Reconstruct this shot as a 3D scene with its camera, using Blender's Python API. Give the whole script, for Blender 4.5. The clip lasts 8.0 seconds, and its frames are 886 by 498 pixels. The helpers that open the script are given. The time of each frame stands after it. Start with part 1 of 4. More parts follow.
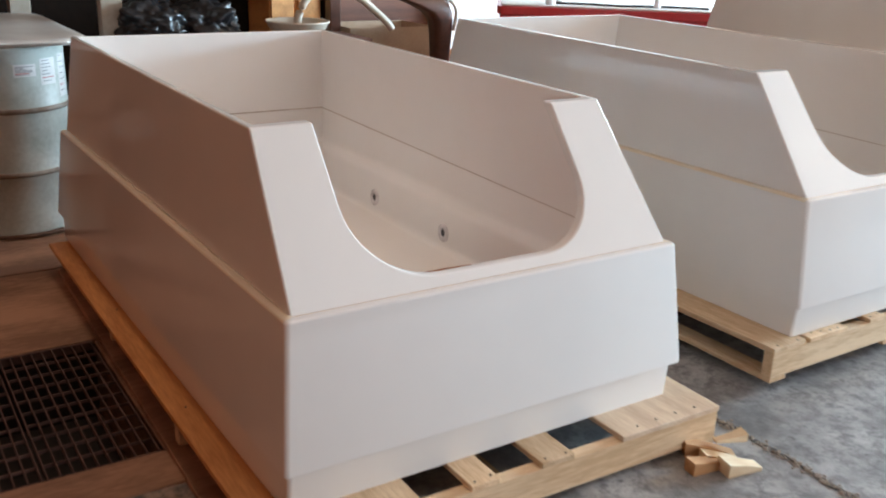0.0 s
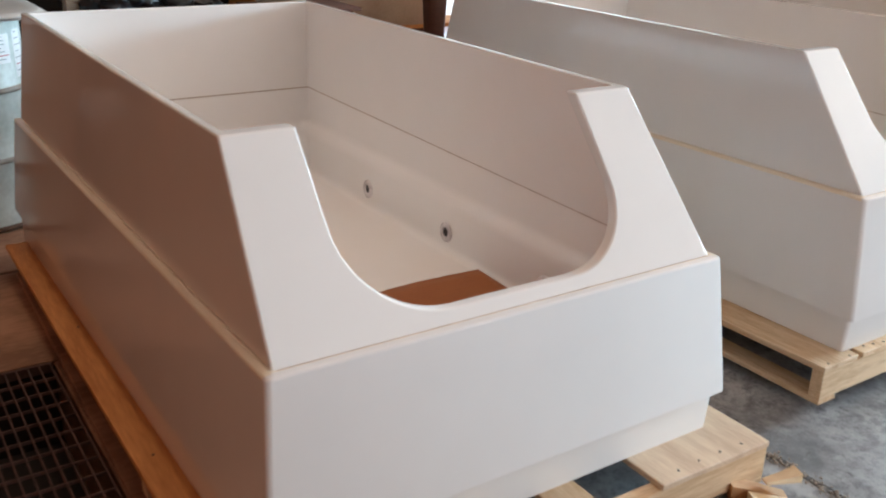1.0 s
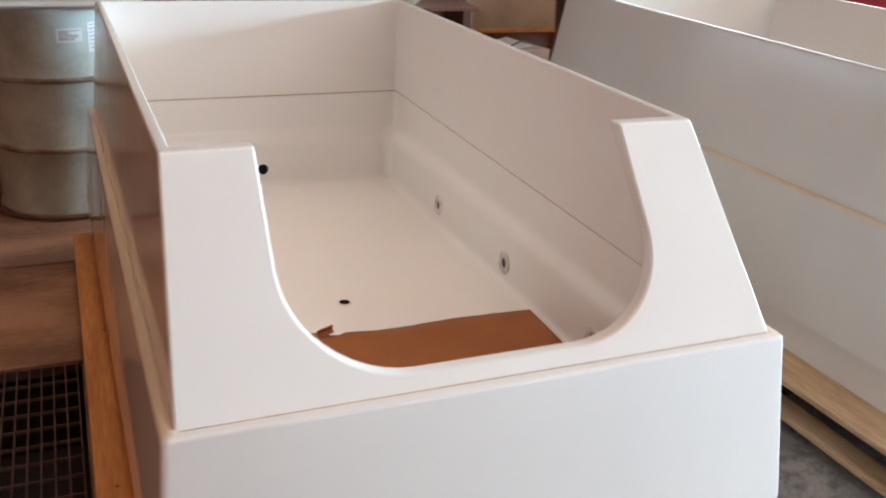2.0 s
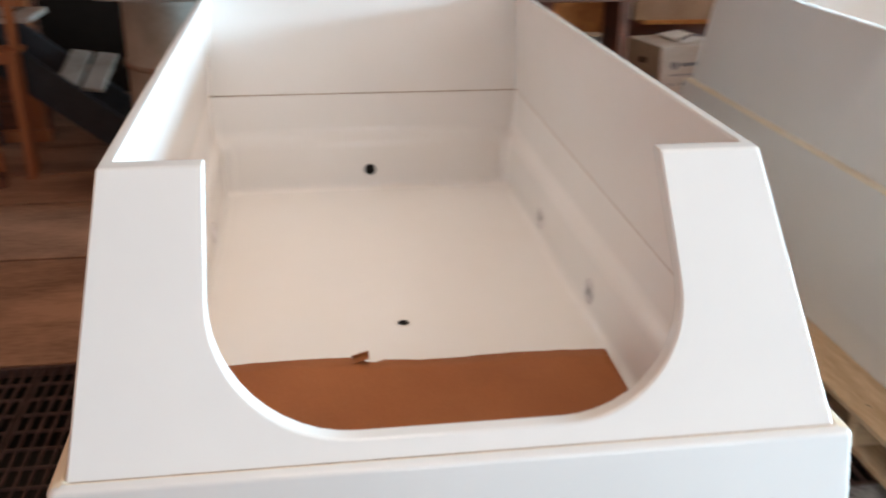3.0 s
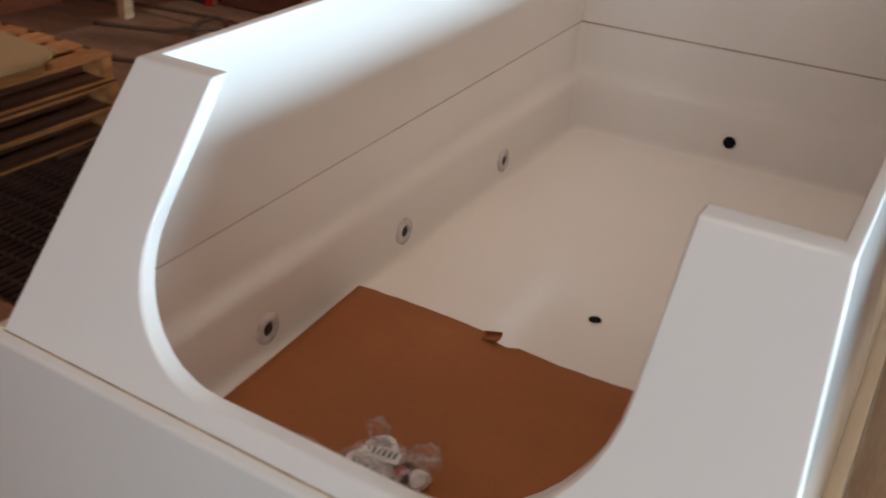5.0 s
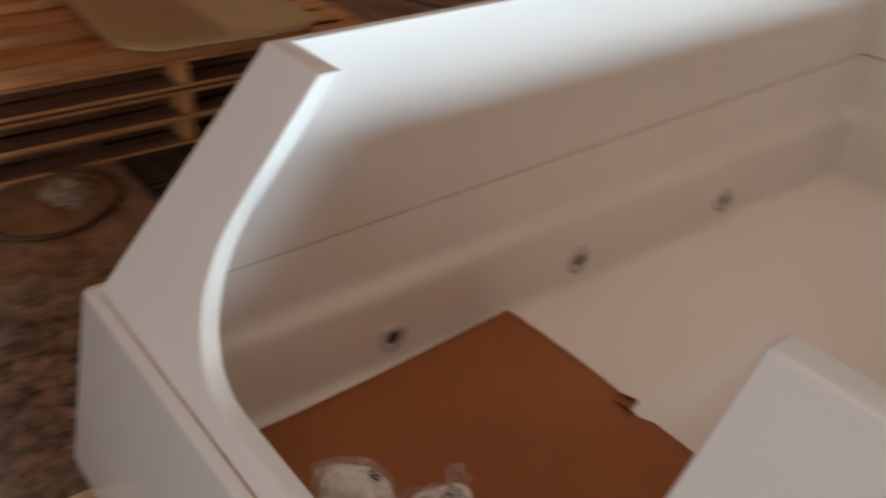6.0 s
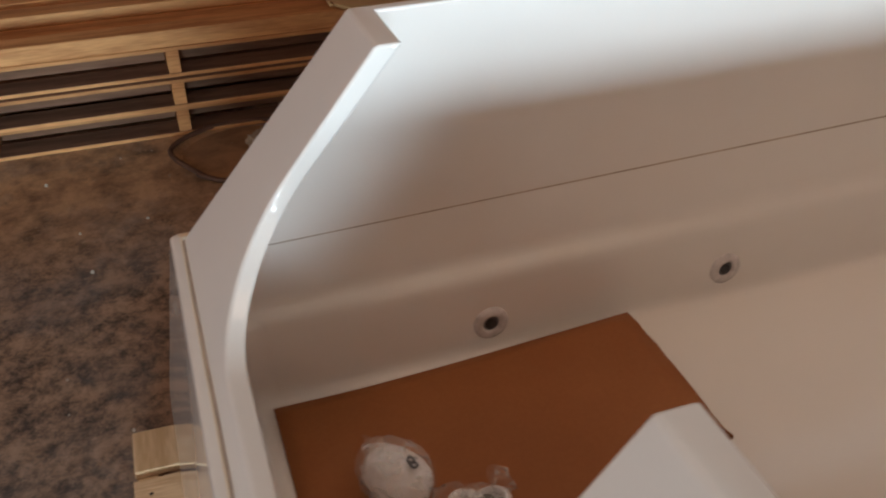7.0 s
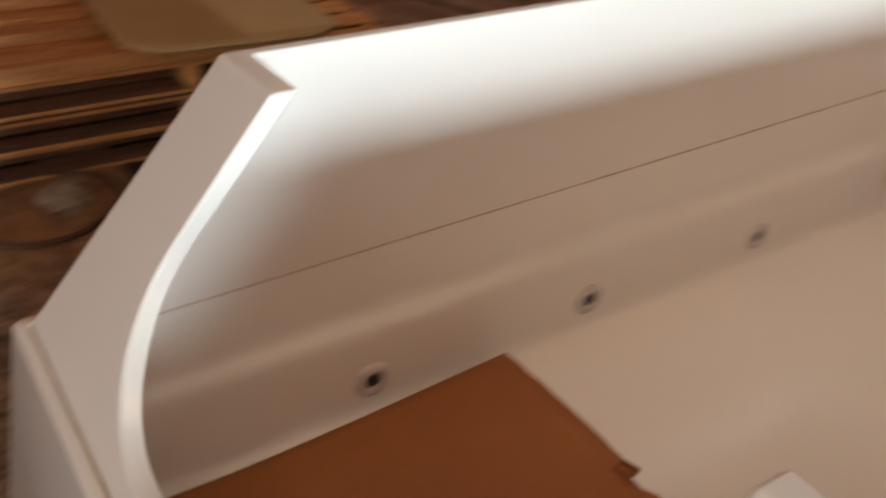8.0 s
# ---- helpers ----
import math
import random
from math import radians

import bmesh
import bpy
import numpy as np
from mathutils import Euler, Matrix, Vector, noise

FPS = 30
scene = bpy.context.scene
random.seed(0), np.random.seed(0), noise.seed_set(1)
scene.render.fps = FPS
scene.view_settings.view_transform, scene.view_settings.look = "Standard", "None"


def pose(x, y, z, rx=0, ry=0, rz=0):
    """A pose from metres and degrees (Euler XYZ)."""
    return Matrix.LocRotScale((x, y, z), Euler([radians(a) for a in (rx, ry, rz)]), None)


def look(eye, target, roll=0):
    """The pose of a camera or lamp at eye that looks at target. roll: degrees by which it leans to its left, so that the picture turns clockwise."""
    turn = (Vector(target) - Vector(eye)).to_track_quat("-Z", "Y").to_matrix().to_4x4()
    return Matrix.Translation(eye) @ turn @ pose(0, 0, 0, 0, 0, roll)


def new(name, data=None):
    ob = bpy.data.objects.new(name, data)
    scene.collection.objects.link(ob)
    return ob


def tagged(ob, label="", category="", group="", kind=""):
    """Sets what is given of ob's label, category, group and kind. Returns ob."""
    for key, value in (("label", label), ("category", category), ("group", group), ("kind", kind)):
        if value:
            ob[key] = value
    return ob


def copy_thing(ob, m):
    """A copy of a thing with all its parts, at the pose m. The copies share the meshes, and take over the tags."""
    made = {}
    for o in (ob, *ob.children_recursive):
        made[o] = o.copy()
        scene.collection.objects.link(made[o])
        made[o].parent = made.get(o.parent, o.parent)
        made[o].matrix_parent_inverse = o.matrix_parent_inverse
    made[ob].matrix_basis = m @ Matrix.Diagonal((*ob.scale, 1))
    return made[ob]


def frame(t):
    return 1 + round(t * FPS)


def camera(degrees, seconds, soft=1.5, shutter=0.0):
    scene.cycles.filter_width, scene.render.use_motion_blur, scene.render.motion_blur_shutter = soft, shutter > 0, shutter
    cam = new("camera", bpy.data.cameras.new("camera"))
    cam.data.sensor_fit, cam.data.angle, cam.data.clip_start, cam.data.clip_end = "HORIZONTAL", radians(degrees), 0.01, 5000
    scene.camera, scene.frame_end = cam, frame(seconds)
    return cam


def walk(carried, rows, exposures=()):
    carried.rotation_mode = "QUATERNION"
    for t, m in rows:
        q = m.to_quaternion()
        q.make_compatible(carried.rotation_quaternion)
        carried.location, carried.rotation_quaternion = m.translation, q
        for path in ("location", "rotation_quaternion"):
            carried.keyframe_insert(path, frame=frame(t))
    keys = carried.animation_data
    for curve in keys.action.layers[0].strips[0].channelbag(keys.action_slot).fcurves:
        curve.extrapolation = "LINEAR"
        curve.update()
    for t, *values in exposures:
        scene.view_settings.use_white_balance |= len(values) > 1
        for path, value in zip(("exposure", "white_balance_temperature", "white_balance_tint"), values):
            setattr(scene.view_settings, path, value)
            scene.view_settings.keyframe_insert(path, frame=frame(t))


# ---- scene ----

# ---- camera and walk ----
PATH = [
    (0, (-0.754, -1.752, 1.43), (0.288, -0.173, 0.779), 2.1),
    (0.5, (-0.674, -1.545, 1.43), (0.373, 0.015, 0.745), 2.0),
    (1, (-0.569, -1.383, 1.436), (0.477, 0.158, 0.706), 1.8),
    (1.5, (-0.348, -1.324, 1.426), (0.559, 0.302, 0.696), 1.1),
    (1.7, (-0.236, -1.309, 1.427), (0.584, 0.363, 0.697), 1.6),
    (2.8, (0.275, -1.147, 1.442), (0.691, 0.636, 0.638), 2.1),
    (3, (0.388, -1.119, 1.431), (0.653, 0.7, 0.642), 0.6),
    (3.5, (0.655, -1.072, 1.45), (0.595, 0.743, 0.611), 0.8),
    (4, (0.84, -0.943, 1.434), (0.49, 0.818, 0.553), 2.6),
    (4.5, (1.014, -0.795, 1.444), (0.36, 0.856, 0.523), 2.2),
    (4.7, (1.1, -0.745, 1.447), (0.33, 0.837, 0.496), 2.0),
    (5.8, (1.291, -0.385, 1.443), (0.102, 0.861, 0.425), 4.8),
    (6, (1.298, -0.318, 1.447), (-0.034, 0.758, 0.413), 3.4),
    (6.5, (1.348, -0.13, 1.438), (-0.142, 0.659, 0.361), 2.8),
    (7, (1.384, 0.019, 1.439), (-0.195, 0.548, 0.332), -0.5),
    (7.5, (1.349, 0.046, 1.426), (-0.219, 0.596, 0.314), -1.0),
    (8, (1.208, -0.119, 1.41), (-0.185, 0.877, 0.376), 4.0),
]
cam = camera(51.4, 8.0, soft=1.95, shutter=0.85)
walk(cam, [(t, look(e, a, r)) for t, e, a, r in PATH],
     exposures=[(0, -1.77, 5940, 10), (1.7, -1.64, 5960, 10), (2.8, -1.38, 5760, 6), (3.3, -1.73, 5840, 9), (4.0, -2.11, 6010, 10.5),
                (4.5, -2.20, 6110, 11), (6.0, -2.76, 6670, 15), (6.5, -2.75, 7170, 19), (7.5, -2.71, 6490, 14), (8, -2.54, 7400, 18)])

# ---- world, lights ----
world = bpy.data.worlds.new("world")
scene.world = world
world.use_nodes = True
wn = world.node_tree.nodes
sky = wn.new("ShaderNodeTexSky")
sky.sky_type = 'NISHITA'
sky.sun_disc = False
sky.sun_elevation = radians(35)
sky.sun_rotation = radians(120)
world.node_tree.links.new(sky.outputs[0], wn["Background"].inputs[0])
wn["Background"].inputs[1].default_value = 0.10

sun = bpy.data.lights.new("sun", 'SUN')
sun.energy, sun.angle, sun.color = 2.0, radians(1.0), (1, .95, .88)
new("sun", sun).matrix_world = look((20, -8, 26), (0, 0, 0))


def door_light(name, x, y, z, w, h, target, watts, colour):
    """An area lamp in an opening: door daylight, or the added overhead fill."""
    d = bpy.data.lights.new(name, 'AREA')
    d.shape, d.size, d.size_y, d.energy, d.color = 'RECTANGLE', w, h, watts, colour
    ob = new(name, d)
    ob.matrix_world = look((x, y, z), target)
    return ob


door_light("daylight_side_door", 8.45, .75, 1.78, 5.2, 1.3, (0, .75, 2.1), 6800, (.66, .885, 1))
door_light("daylight_front_door", 2.6, -5.75, 1.5, 4.2, 2.6, (2.6, 0, 1.5), 440, (1, .985, .95))
# Unseen overhead source, added to warm and brighten the basin floor; narrow spread.
door_light("unseen_overhead_fill", .42, 1.2, 3.68, 1.0, 2.3, (.42, 1.2, 0), 16.5, (1, .73, .52)).data.spread = radians(58)


# ---- materials ----
def material(name, colour, rough=.6, metal=0.0, dark=None, scale=6.0, amount=.5, grain=60.0, bump=.15, dist=.004,
             stretch=(1, 1, 1), coat=0.0, spec=.5, per_piece=0.0, fine=.35):
    """A surface with stains at one scale, grain at another and a fine relief."""
    m = bpy.data.materials.new(name)
    m.use_nodes = True
    n, l = m.node_tree.nodes, m.node_tree.links
    b = n["Principled BSDF"]
    b.inputs["Roughness"].default_value = rough
    b.inputs["Metallic"].default_value = metal
    b.inputs["Coat Weight"].default_value = coat
    b.inputs["Specular IOR Level"].default_value = spec
    tc = n.new("ShaderNodeTexCoord")
    mp = n.new("ShaderNodeMapping")
    mp.inputs["Scale"].default_value = stretch
    l.new(tc.outputs["Object"], mp.inputs[0])
    big, small = n.new("ShaderNodeTexNoise"), n.new("ShaderNodeTexNoise")
    for t, s, d in ((big, scale, 4), (small, grain, 6)):
        t.inputs["Scale"].default_value = s
        t.inputs["Detail"].default_value = d
        l.new(mp.outputs[0], t.inputs["Vector"])
    ramp = n.new("ShaderNodeValToRGB")
    ramp.color_ramp.elements[0].position, ramp.color_ramp.elements[1].position = .35, .68
    dark = dark or tuple(c * .7 for c in colour)
    ramp.color_ramp.elements[0].color = (*dark, 1)
    ramp.color_ramp.elements[1].color = (*colour, 1)
    add = n.new("ShaderNodeMath")
    add.operation = 'MULTIPLY_ADD'
    add.inputs[1].default_value = fine
    l.new(small.outputs[0], add.inputs[0])
    off = n.new("ShaderNodeMath")
    off.operation = 'MULTIPLY_ADD'
    off.inputs[1].default_value, off.inputs[2].default_value = amount * 2, .5 - amount - fine * .5 + .02
    l.new(big.outputs[0], off.inputs[0])
    l.new(off.outputs[0], add.inputs[2])
    l.new(add.outputs[0], ramp.inputs[0])
    out = ramp.outputs[0]
    if per_piece:
        info, mul, hsv = n.new("ShaderNodeObjectInfo"), n.new("ShaderNodeMath"), n.new("ShaderNodeHueSaturation")
        mul.operation = 'MULTIPLY_ADD'
        mul.inputs[1].default_value, mul.inputs[2].default_value = per_piece, 1 - per_piece / 2
        l.new(info.outputs["Random"], mul.inputs[0])
        l.new(mul.outputs[0], hsv.inputs["Value"])
        l.new(out, hsv.inputs["Color"])
        out = hsv.outputs[0]
    l.new(out, b.inputs["Base Color"])
    bp = n.new("ShaderNodeBump")
    bp.inputs["Strength"].default_value, bp.inputs["Distance"].default_value = bump, dist
    l.new(add.outputs[0], bp.inputs["Height"])
    l.new(bp.outputs[0], b.inputs["Normal"])
    return m


GEL = material("white_gelcoat", (.90, .885, .86), .10, dark=(.845, .835, .815), scale=1.6, amount=.4, grain=9, bump=.035, dist=.004, fine=.15)
def uneven_gloss(m, scale, lo, hi):
    """Polish that differs from patch to patch."""
    n, l = m.node_tree.nodes, m.node_tree.links
    tc, t, g = n.new("ShaderNodeTexCoord"), n.new("ShaderNodeTexNoise"), n.new("ShaderNodeMapRange")
    t.inputs["Scale"].default_value, t.inputs["Detail"].default_value, t.inputs["Distortion"].default_value = scale, 5, 1.2
    g.inputs["From Min"].default_value, g.inputs["From Max"].default_value = .42, .6
    g.inputs["To Min"].default_value, g.inputs["To Max"].default_value = lo, hi
    l.new(tc.outputs["Object"], t.inputs["Vector"])
    l.new(t.outputs[0], g.inputs[0])
    l.new(g.outputs[0], n["Principled BSDF"].inputs["Roughness"])


uneven_gloss(GEL, 2.6, .04, .10)
GEL_IN = material("cream_gelcoat", (.915, .885, .855), .14, dark=(.895, .860, .825), scale=2.5, amount=.4, grain=14, bump=.05, dist=.003, fine=.2)
TRIM = material("yellow_cream_gelcoat", (.90, .81, .66), .30, dark=(.87, .76, .58), scale=9, grain=80, bump=.1)
SEAM = material("seam_dirt", (.58, .47, .39), .8, scale=20)
# Flat black: shade painted inside holes and gaps, and the cable's own colour.
HOLE = material("black_hole_shade_and_cable", (.012, .011, .012), .9, spec=.1)
JETM = material("jet_plastic", (.79, .74, .735), .25, scale=30)
KRAFT = material("kraft_board", (.37, .129, .037), .75, dark=(.305, .10, .028), scale=3, grain=120, bump=.12, dist=.002)
PINE = material("pallet_pine", (.82, .62, .40), .7, dark=(.60, .40, .22), scale=3, grain=30, fine=.7, bump=.5, dist=.003, stretch=(6, .6, 6), per_piece=.3)
PINE_X = material("pallet_pine_cross", (.84, .64, .41), .7, dark=(.62, .42, .235), scale=3, grain=30, fine=.7, bump=.5, dist=.003, stretch=(.6, 6, 6), per_piece=.3)
PLYPALE = material("pale_plywood", (.80, .64, .46), .65, dark=(.64, .47, .32), scale=3, grain=34, fine=.6, bump=.35, dist=.002, stretch=(5, .5, 5))
PLY = material("plywood", (.76, .37, .125), .6, dark=(.50, .21, .06), scale=2.5, grain=26, fine=.5, bump=.2, dist=.002, stretch=(5, .5, 5), per_piece=.15)
FRESH = material("fresh_split_pine", (.88, .74, .52), .7, dark=(.76, .58, .36), scale=8, grain=50, bump=.3, stretch=(1, 6, 6))
OFFCUT = material("weathered_pine_offcut", (.58, .34, .16), .7, dark=(.42, .22, .09), scale=8, grain=50, bump=.3, stretch=(1, 6, 6))
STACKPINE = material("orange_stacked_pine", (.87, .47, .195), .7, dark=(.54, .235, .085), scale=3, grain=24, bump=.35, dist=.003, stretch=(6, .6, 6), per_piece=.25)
PATCH = material("dirt_brown_scrap", (.44, .25, .135), .8, dark=(.27, .15, .085), scale=9, amount=.7, grain=50)
RINGM = material("dull_red_brown_hose", (.15, .075, .05), .6, scale=20)
OLDWOOD = material("dirty_floor_board", (.43, .25, .155), .85, dark=(.21, .115, .07), scale=1.7, amount=.6, grain=26, bump=.35, dist=.004, fine=.4, stretch=(.8, 2.2, 2.2), per_piece=.3)
DARKWOOD = material("dark_stained_board", (.20, .075, .04), .7, dark=(.10, .04, .022), scale=2, grain=20, bump=.25, stretch=(.6, 6, 6), per_piece=.3)
STUD = material("orange_pine_stud", (.45, .175, .065), .65, dark=(.32, .11, .04), scale=3, grain=24, bump=.2, stretch=(6, 6, .6), per_piece=.25)


def concrete():
    """Grey slab, mottled, with dark specks; the part by the stacked pallets is caked with brown dirt."""
    m = bpy.data.materials.new("stained_concrete")
    m.use_nodes = True
    n, l = m.node_tree.nodes, m.node_tree.links
    b = n["Principled BSDF"]
    tc = n.new("ShaderNodeTexCoord")

    def tex(scale, detail, lo, hi, rough=.6):
        t, r = n.new("ShaderNodeTexNoise"), n.new("ShaderNodeMapRange")
        t.inputs["Scale"].default_value, t.inputs["Detail"].default_value, t.inputs["Roughness"].default_value = scale, detail, rough
        r.inputs["From Min"].default_value, r.inputs["From Max"].default_value = lo, hi
        l.new(tc.outputs["Object"], t.inputs["Vector"])
        l.new(t.outputs[0], r.inputs[0])
        return r.outputs[0]

    def mix(f, a, c):
        x = n.new("ShaderNodeMix")
        x.data_type = 'RGBA'
        l.new(f, x.inputs["Factor"])
        for k, v in (("A", a), ("B", c)):
            sock = [q for q in x.inputs if q.name == k and q.type == 'RGBA'][0]
            if isinstance(v, tuple):
                sock.default_value = (*v, 1)
            else:
                l.new(v, sock)
        return [q for q in x.outputs if q.type == 'RGBA'][0]

    def math2(op, a, c):
        x = n.new("ShaderNodeMath")
        x.operation, x.use_clamp = op, True
        for k, v in enumerate((a, c)):
            if isinstance(v, float):
                x.inputs[k].default_value = v
            else:
                l.new(v, x.inputs[k])
        return x.outputs[0]
    sep = n.new("ShaderNodeSeparateXYZ")
    l.new(tc.outputs["Object"], sep.inputs[0])
    west = n.new("ShaderNodeMapRange")
    west.inputs["From Min"].default_value, west.inputs["From Max"].default_value = .9, -.5
    l.new(sep.outputs[0], west.inputs[0])
    dirt = math2('MULTIPLY', west.outputs[0], tex(1.7, 6, .15, .5))
    clean = mix(tex(3.2, 10, .36, .62, .68), (.17, .173, .18), (.45, .45, .453))
    clean = mix(tex(15, 14, .46, .60, .78), clean, (.15, .152, .157))
    clean = mix(tex(8, 12, .60, .70, .75), clean, (.48, .48, .48))
    clean = mix(tex(24, 5, .62, .72), clean, (.09, .088, .086))
    brown = mix(tex(14, 15, .42, .57, .82), (.032, .023, .018), (.46, .32, .225))
    brown = mix(tex(3.1, 8, .55, .72, .7), brown, (.055, .036, .027))
    tan = mix(tex(9, 12, .36, .58, .72), (.20, .105, .06), (.62, .38, .22))
    edge = n.new("ShaderNodeMapRange")
    edge.inputs["From Min"].default_value, edge.inputs["From Max"].default_value = -.85, -1.4
    l.new(sep.outputs[0], edge.inputs[0])
    caked = math2('MULTIPLY', edge.outputs[0], tex(5, 10, .34, .47, .7))
    brown = mix(caked, brown, tan)
    brown = mix(tex(38, 6, .64, .72, .7), brown, (.50, .42, .34))
    l.new(mix(dirt, clean, brown), b.inputs["Base Color"])
    b.inputs["Roughness"].default_value = .42
    bp = n.new("ShaderNodeBump")
    bp.inputs["Strength"].default_value, bp.inputs["Distance"].default_value = .35, .005
    l.new(tex(26, 8, .2, .8, .7), bp.inputs["Height"])
    l.new(bp.outputs[0], b.inputs["Normal"])
    return m


CONC = concrete()
RUST = material("rusty_grating", (.15, .088, .072), .75, metal=.1, dark=(.075, .042, .035), scale=14, grain=90, bump=.3, per_piece=.2)
# One near-black colour for everything below floor level.
PIT = material("near_black_under_floor", (.02, .014, .011), .95, scale=5)
WALLM = material("old_wall_board", (.10, .038, .02), .85, dark=(.055, .022, .012), scale=1.5, grain=20, bump=.3, stretch=(.8, .8, 3))
# Red-brown picked for the light it bounces onto the tub's left side.
WESTM = material("red_brown_wall_board", (.27, .068, .022), .8, dark=(.18, .042, .013), scale=1.5, grain=20, bump=.3, stretch=(.8, .8, 3))
# The back wall has one near-black colour.
NORTH = material("near_black_wall", (.022, .014, .010), .95, spec=.1, dark=(.012, .008, .006), scale=1.5, grain=20)
CEIL = material("pine_ceiling", (.45, .25, .148), .9, scale=1.2, grain=14)
DRUM = material("drum_paint", (.56, .60, .56), .45, dark=(.38, .405, .365), scale=4, amount=.6, grain=50, bump=.1)
DRUMRIM = material("drum_rust_band", (.38, .34, .29), .6, dark=(.20, .14, .10), scale=9, amount=.7, grain=60)
LID = material("pale_lid", (.74, .71, .66), .4, dark=(.62, .58, .53), scale=4, grain=30)
TAN = material("tan_fibreglass", (.72, .56, .30), .5, dark=(.64, .48, .25), scale=2, grain=30, bump=.08)
WHITEP = material("white_paper", (.74, .73, .72), .7, dark=(.66, .64, .62), scale=5, grain=40)
INK = material("print_ink", (.16, .16, .18), .7, scale=40)
REDINK = material("red_print", (.55, .05, .05), .6, scale=40)
CARTON = material("brown_carton", (.54, .41, .29), .8, dark=(.43, .31, .21), scale=4, grain=60)
BLACKBAG = material("black_poly_bag", (.012, .012, .014), .28, dark=(.02, .02, .022), scale=9, amount=.6, grain=30, bump=.5, dist=.01)
RED = material("red_paint", (.55, .03, .03), .35, dark=(.42, .02, .025), scale=3, grain=40)
LEATHER = material("brown_vinyl", (.13, .05, .03), .35, dark=(.06, .025, .016), scale=6, grain=60)
HOSE = material("brown_rubber_hose", (.17, .10, .065), .75, scale=20)
CREAMHOSE = material("cream_pipe", (.62, .54, .44), .45, dark=(.52, .43, .33), scale=10)
DARKSTEEL = material("dark_painted_steel", (.045, .043, .048), .5, metal=.2, dark=(.025, .024, .026), scale=6, grain=50)
GREYPLANK = material("grey_tread", (.46, .40, .34), .7, dark=(.30, .25, .20), scale=4, grain=40)
PLASTER = material("white_post", (.50, .44, .36), .7, dark=(.38, .31, .23), scale=4, grain=40)
NAIL = material("nail_steel", (.10, .085, .075), .45, metal=.8, scale=40)
# Aged board colour, darkened further for the shade between the stacked pallets.
AGED_SHADED = material("aged_shaded_pallet_board", (.31, .165, .10), .8, dark=(.15, .072, .042), scale=3, grain=22, bump=.3, stretch=(6, .6, 6), per_piece=.3)
BORE = material("jet_bore_grey", (.16, .155, .165), .4, scale=30)
# Dark centre disc of a jet: the shade deep in its bore, painted.
BORE_SHADE = material("dark_jet_bore_shade", (.045, .043, .048), .6, dark=(.02, .019, .022), scale=60, amount=.7)
FITTING = material("white_fitting", (.88, .85, .86), .35, dark=(.82, .79, .80), scale=12, grain=60)


def clear_film():
    """Clear poly film: mostly see-through, milky along its creases."""
    m = bpy.data.materials.new("clear_poly_film")
    m.use_nodes = True
    n, l = m.node_tree.nodes, m.node_tree.links
    b = n["Principled BSDF"]
    b.inputs["Base Color"].default_value = (.97, .96, .96, 1)
    b.inputs["Roughness"].default_value = .16
    tc, w, g = n.new("ShaderNodeTexCoord"), n.new("ShaderNodeTexNoise"), n.new("ShaderNodeTexNoise")
    for t, sc, di in ((w, 22, .5), (g, 40, .5)):
        t.inputs["Scale"].default_value, t.inputs["Detail"].default_value, t.inputs["Distortion"].default_value = sc, 3, di
        l.new(tc.outputs["Object"], t.inputs["Vector"])
    r = n.new("ShaderNodeMapRange")
    r.inputs["From Min"].default_value, r.inputs["From Max"].default_value = .42, .66
    r.inputs["To Min"].default_value, r.inputs["To Max"].default_value = .06, .42
    l.new(g.outputs[0], r.inputs[0])
    l.new(r.outputs[0], b.inputs["Alpha"])
    bp = n.new("ShaderNodeBump")
    bp.inputs["Strength"].default_value, bp.inputs["Distance"].default_value = .8, .008
    l.new(w.outputs[0], bp.inputs["Height"])
    l.new(bp.outputs[0], b.inputs["Normal"])
    return m


FILM = clear_film()


# ---- builders ----
def finish(name, bm, mat, parent=None, label="", smooth=False):
    me = bpy.data.meshes.new(name)
    bm.normal_update()
    bm.to_mesh(me)
    bm.free()
    me.materials.append(mat)
    if smooth:
        for p in me.polygons:
            p.use_smooth = True
    ob = new(name, me)
    if parent:
        ob.parent = parent
    if label:
        tagged(ob, label)
    return ob


def part(name, bm, mat, parent, label="", smooth=False):
    return finish(name, bm, mat, parent, label, smooth)


def thing(name, place, label, category, group="", kind="", turn=0):
    ob = new(name)
    ob.empty_display_size = .1
    ob.matrix_basis = pose(*place, 0, 0, turn)
    return tagged(ob, label, category, group, kind)


def box(x0, x1, y0, y1, z0, z1, bev=.003, bm=None, m=None, seg=1):
    bm = bm or bmesh.new()
    t = Matrix.LocRotScale(((x0 + x1) / 2, (y0 + y1) / 2, (z0 + z1) / 2), None, (x1 - x0, y1 - y0, z1 - z0))
    vs = bmesh.ops.create_cube(bm, size=1, matrix=(m @ t) if m else t)["verts"]
    if bev:
        es = list({e for v in vs for e in v.link_edges})
        bmesh.ops.bevel(bm, geom=es, offset=bev, segments=seg, affect='EDGES')
    return bm


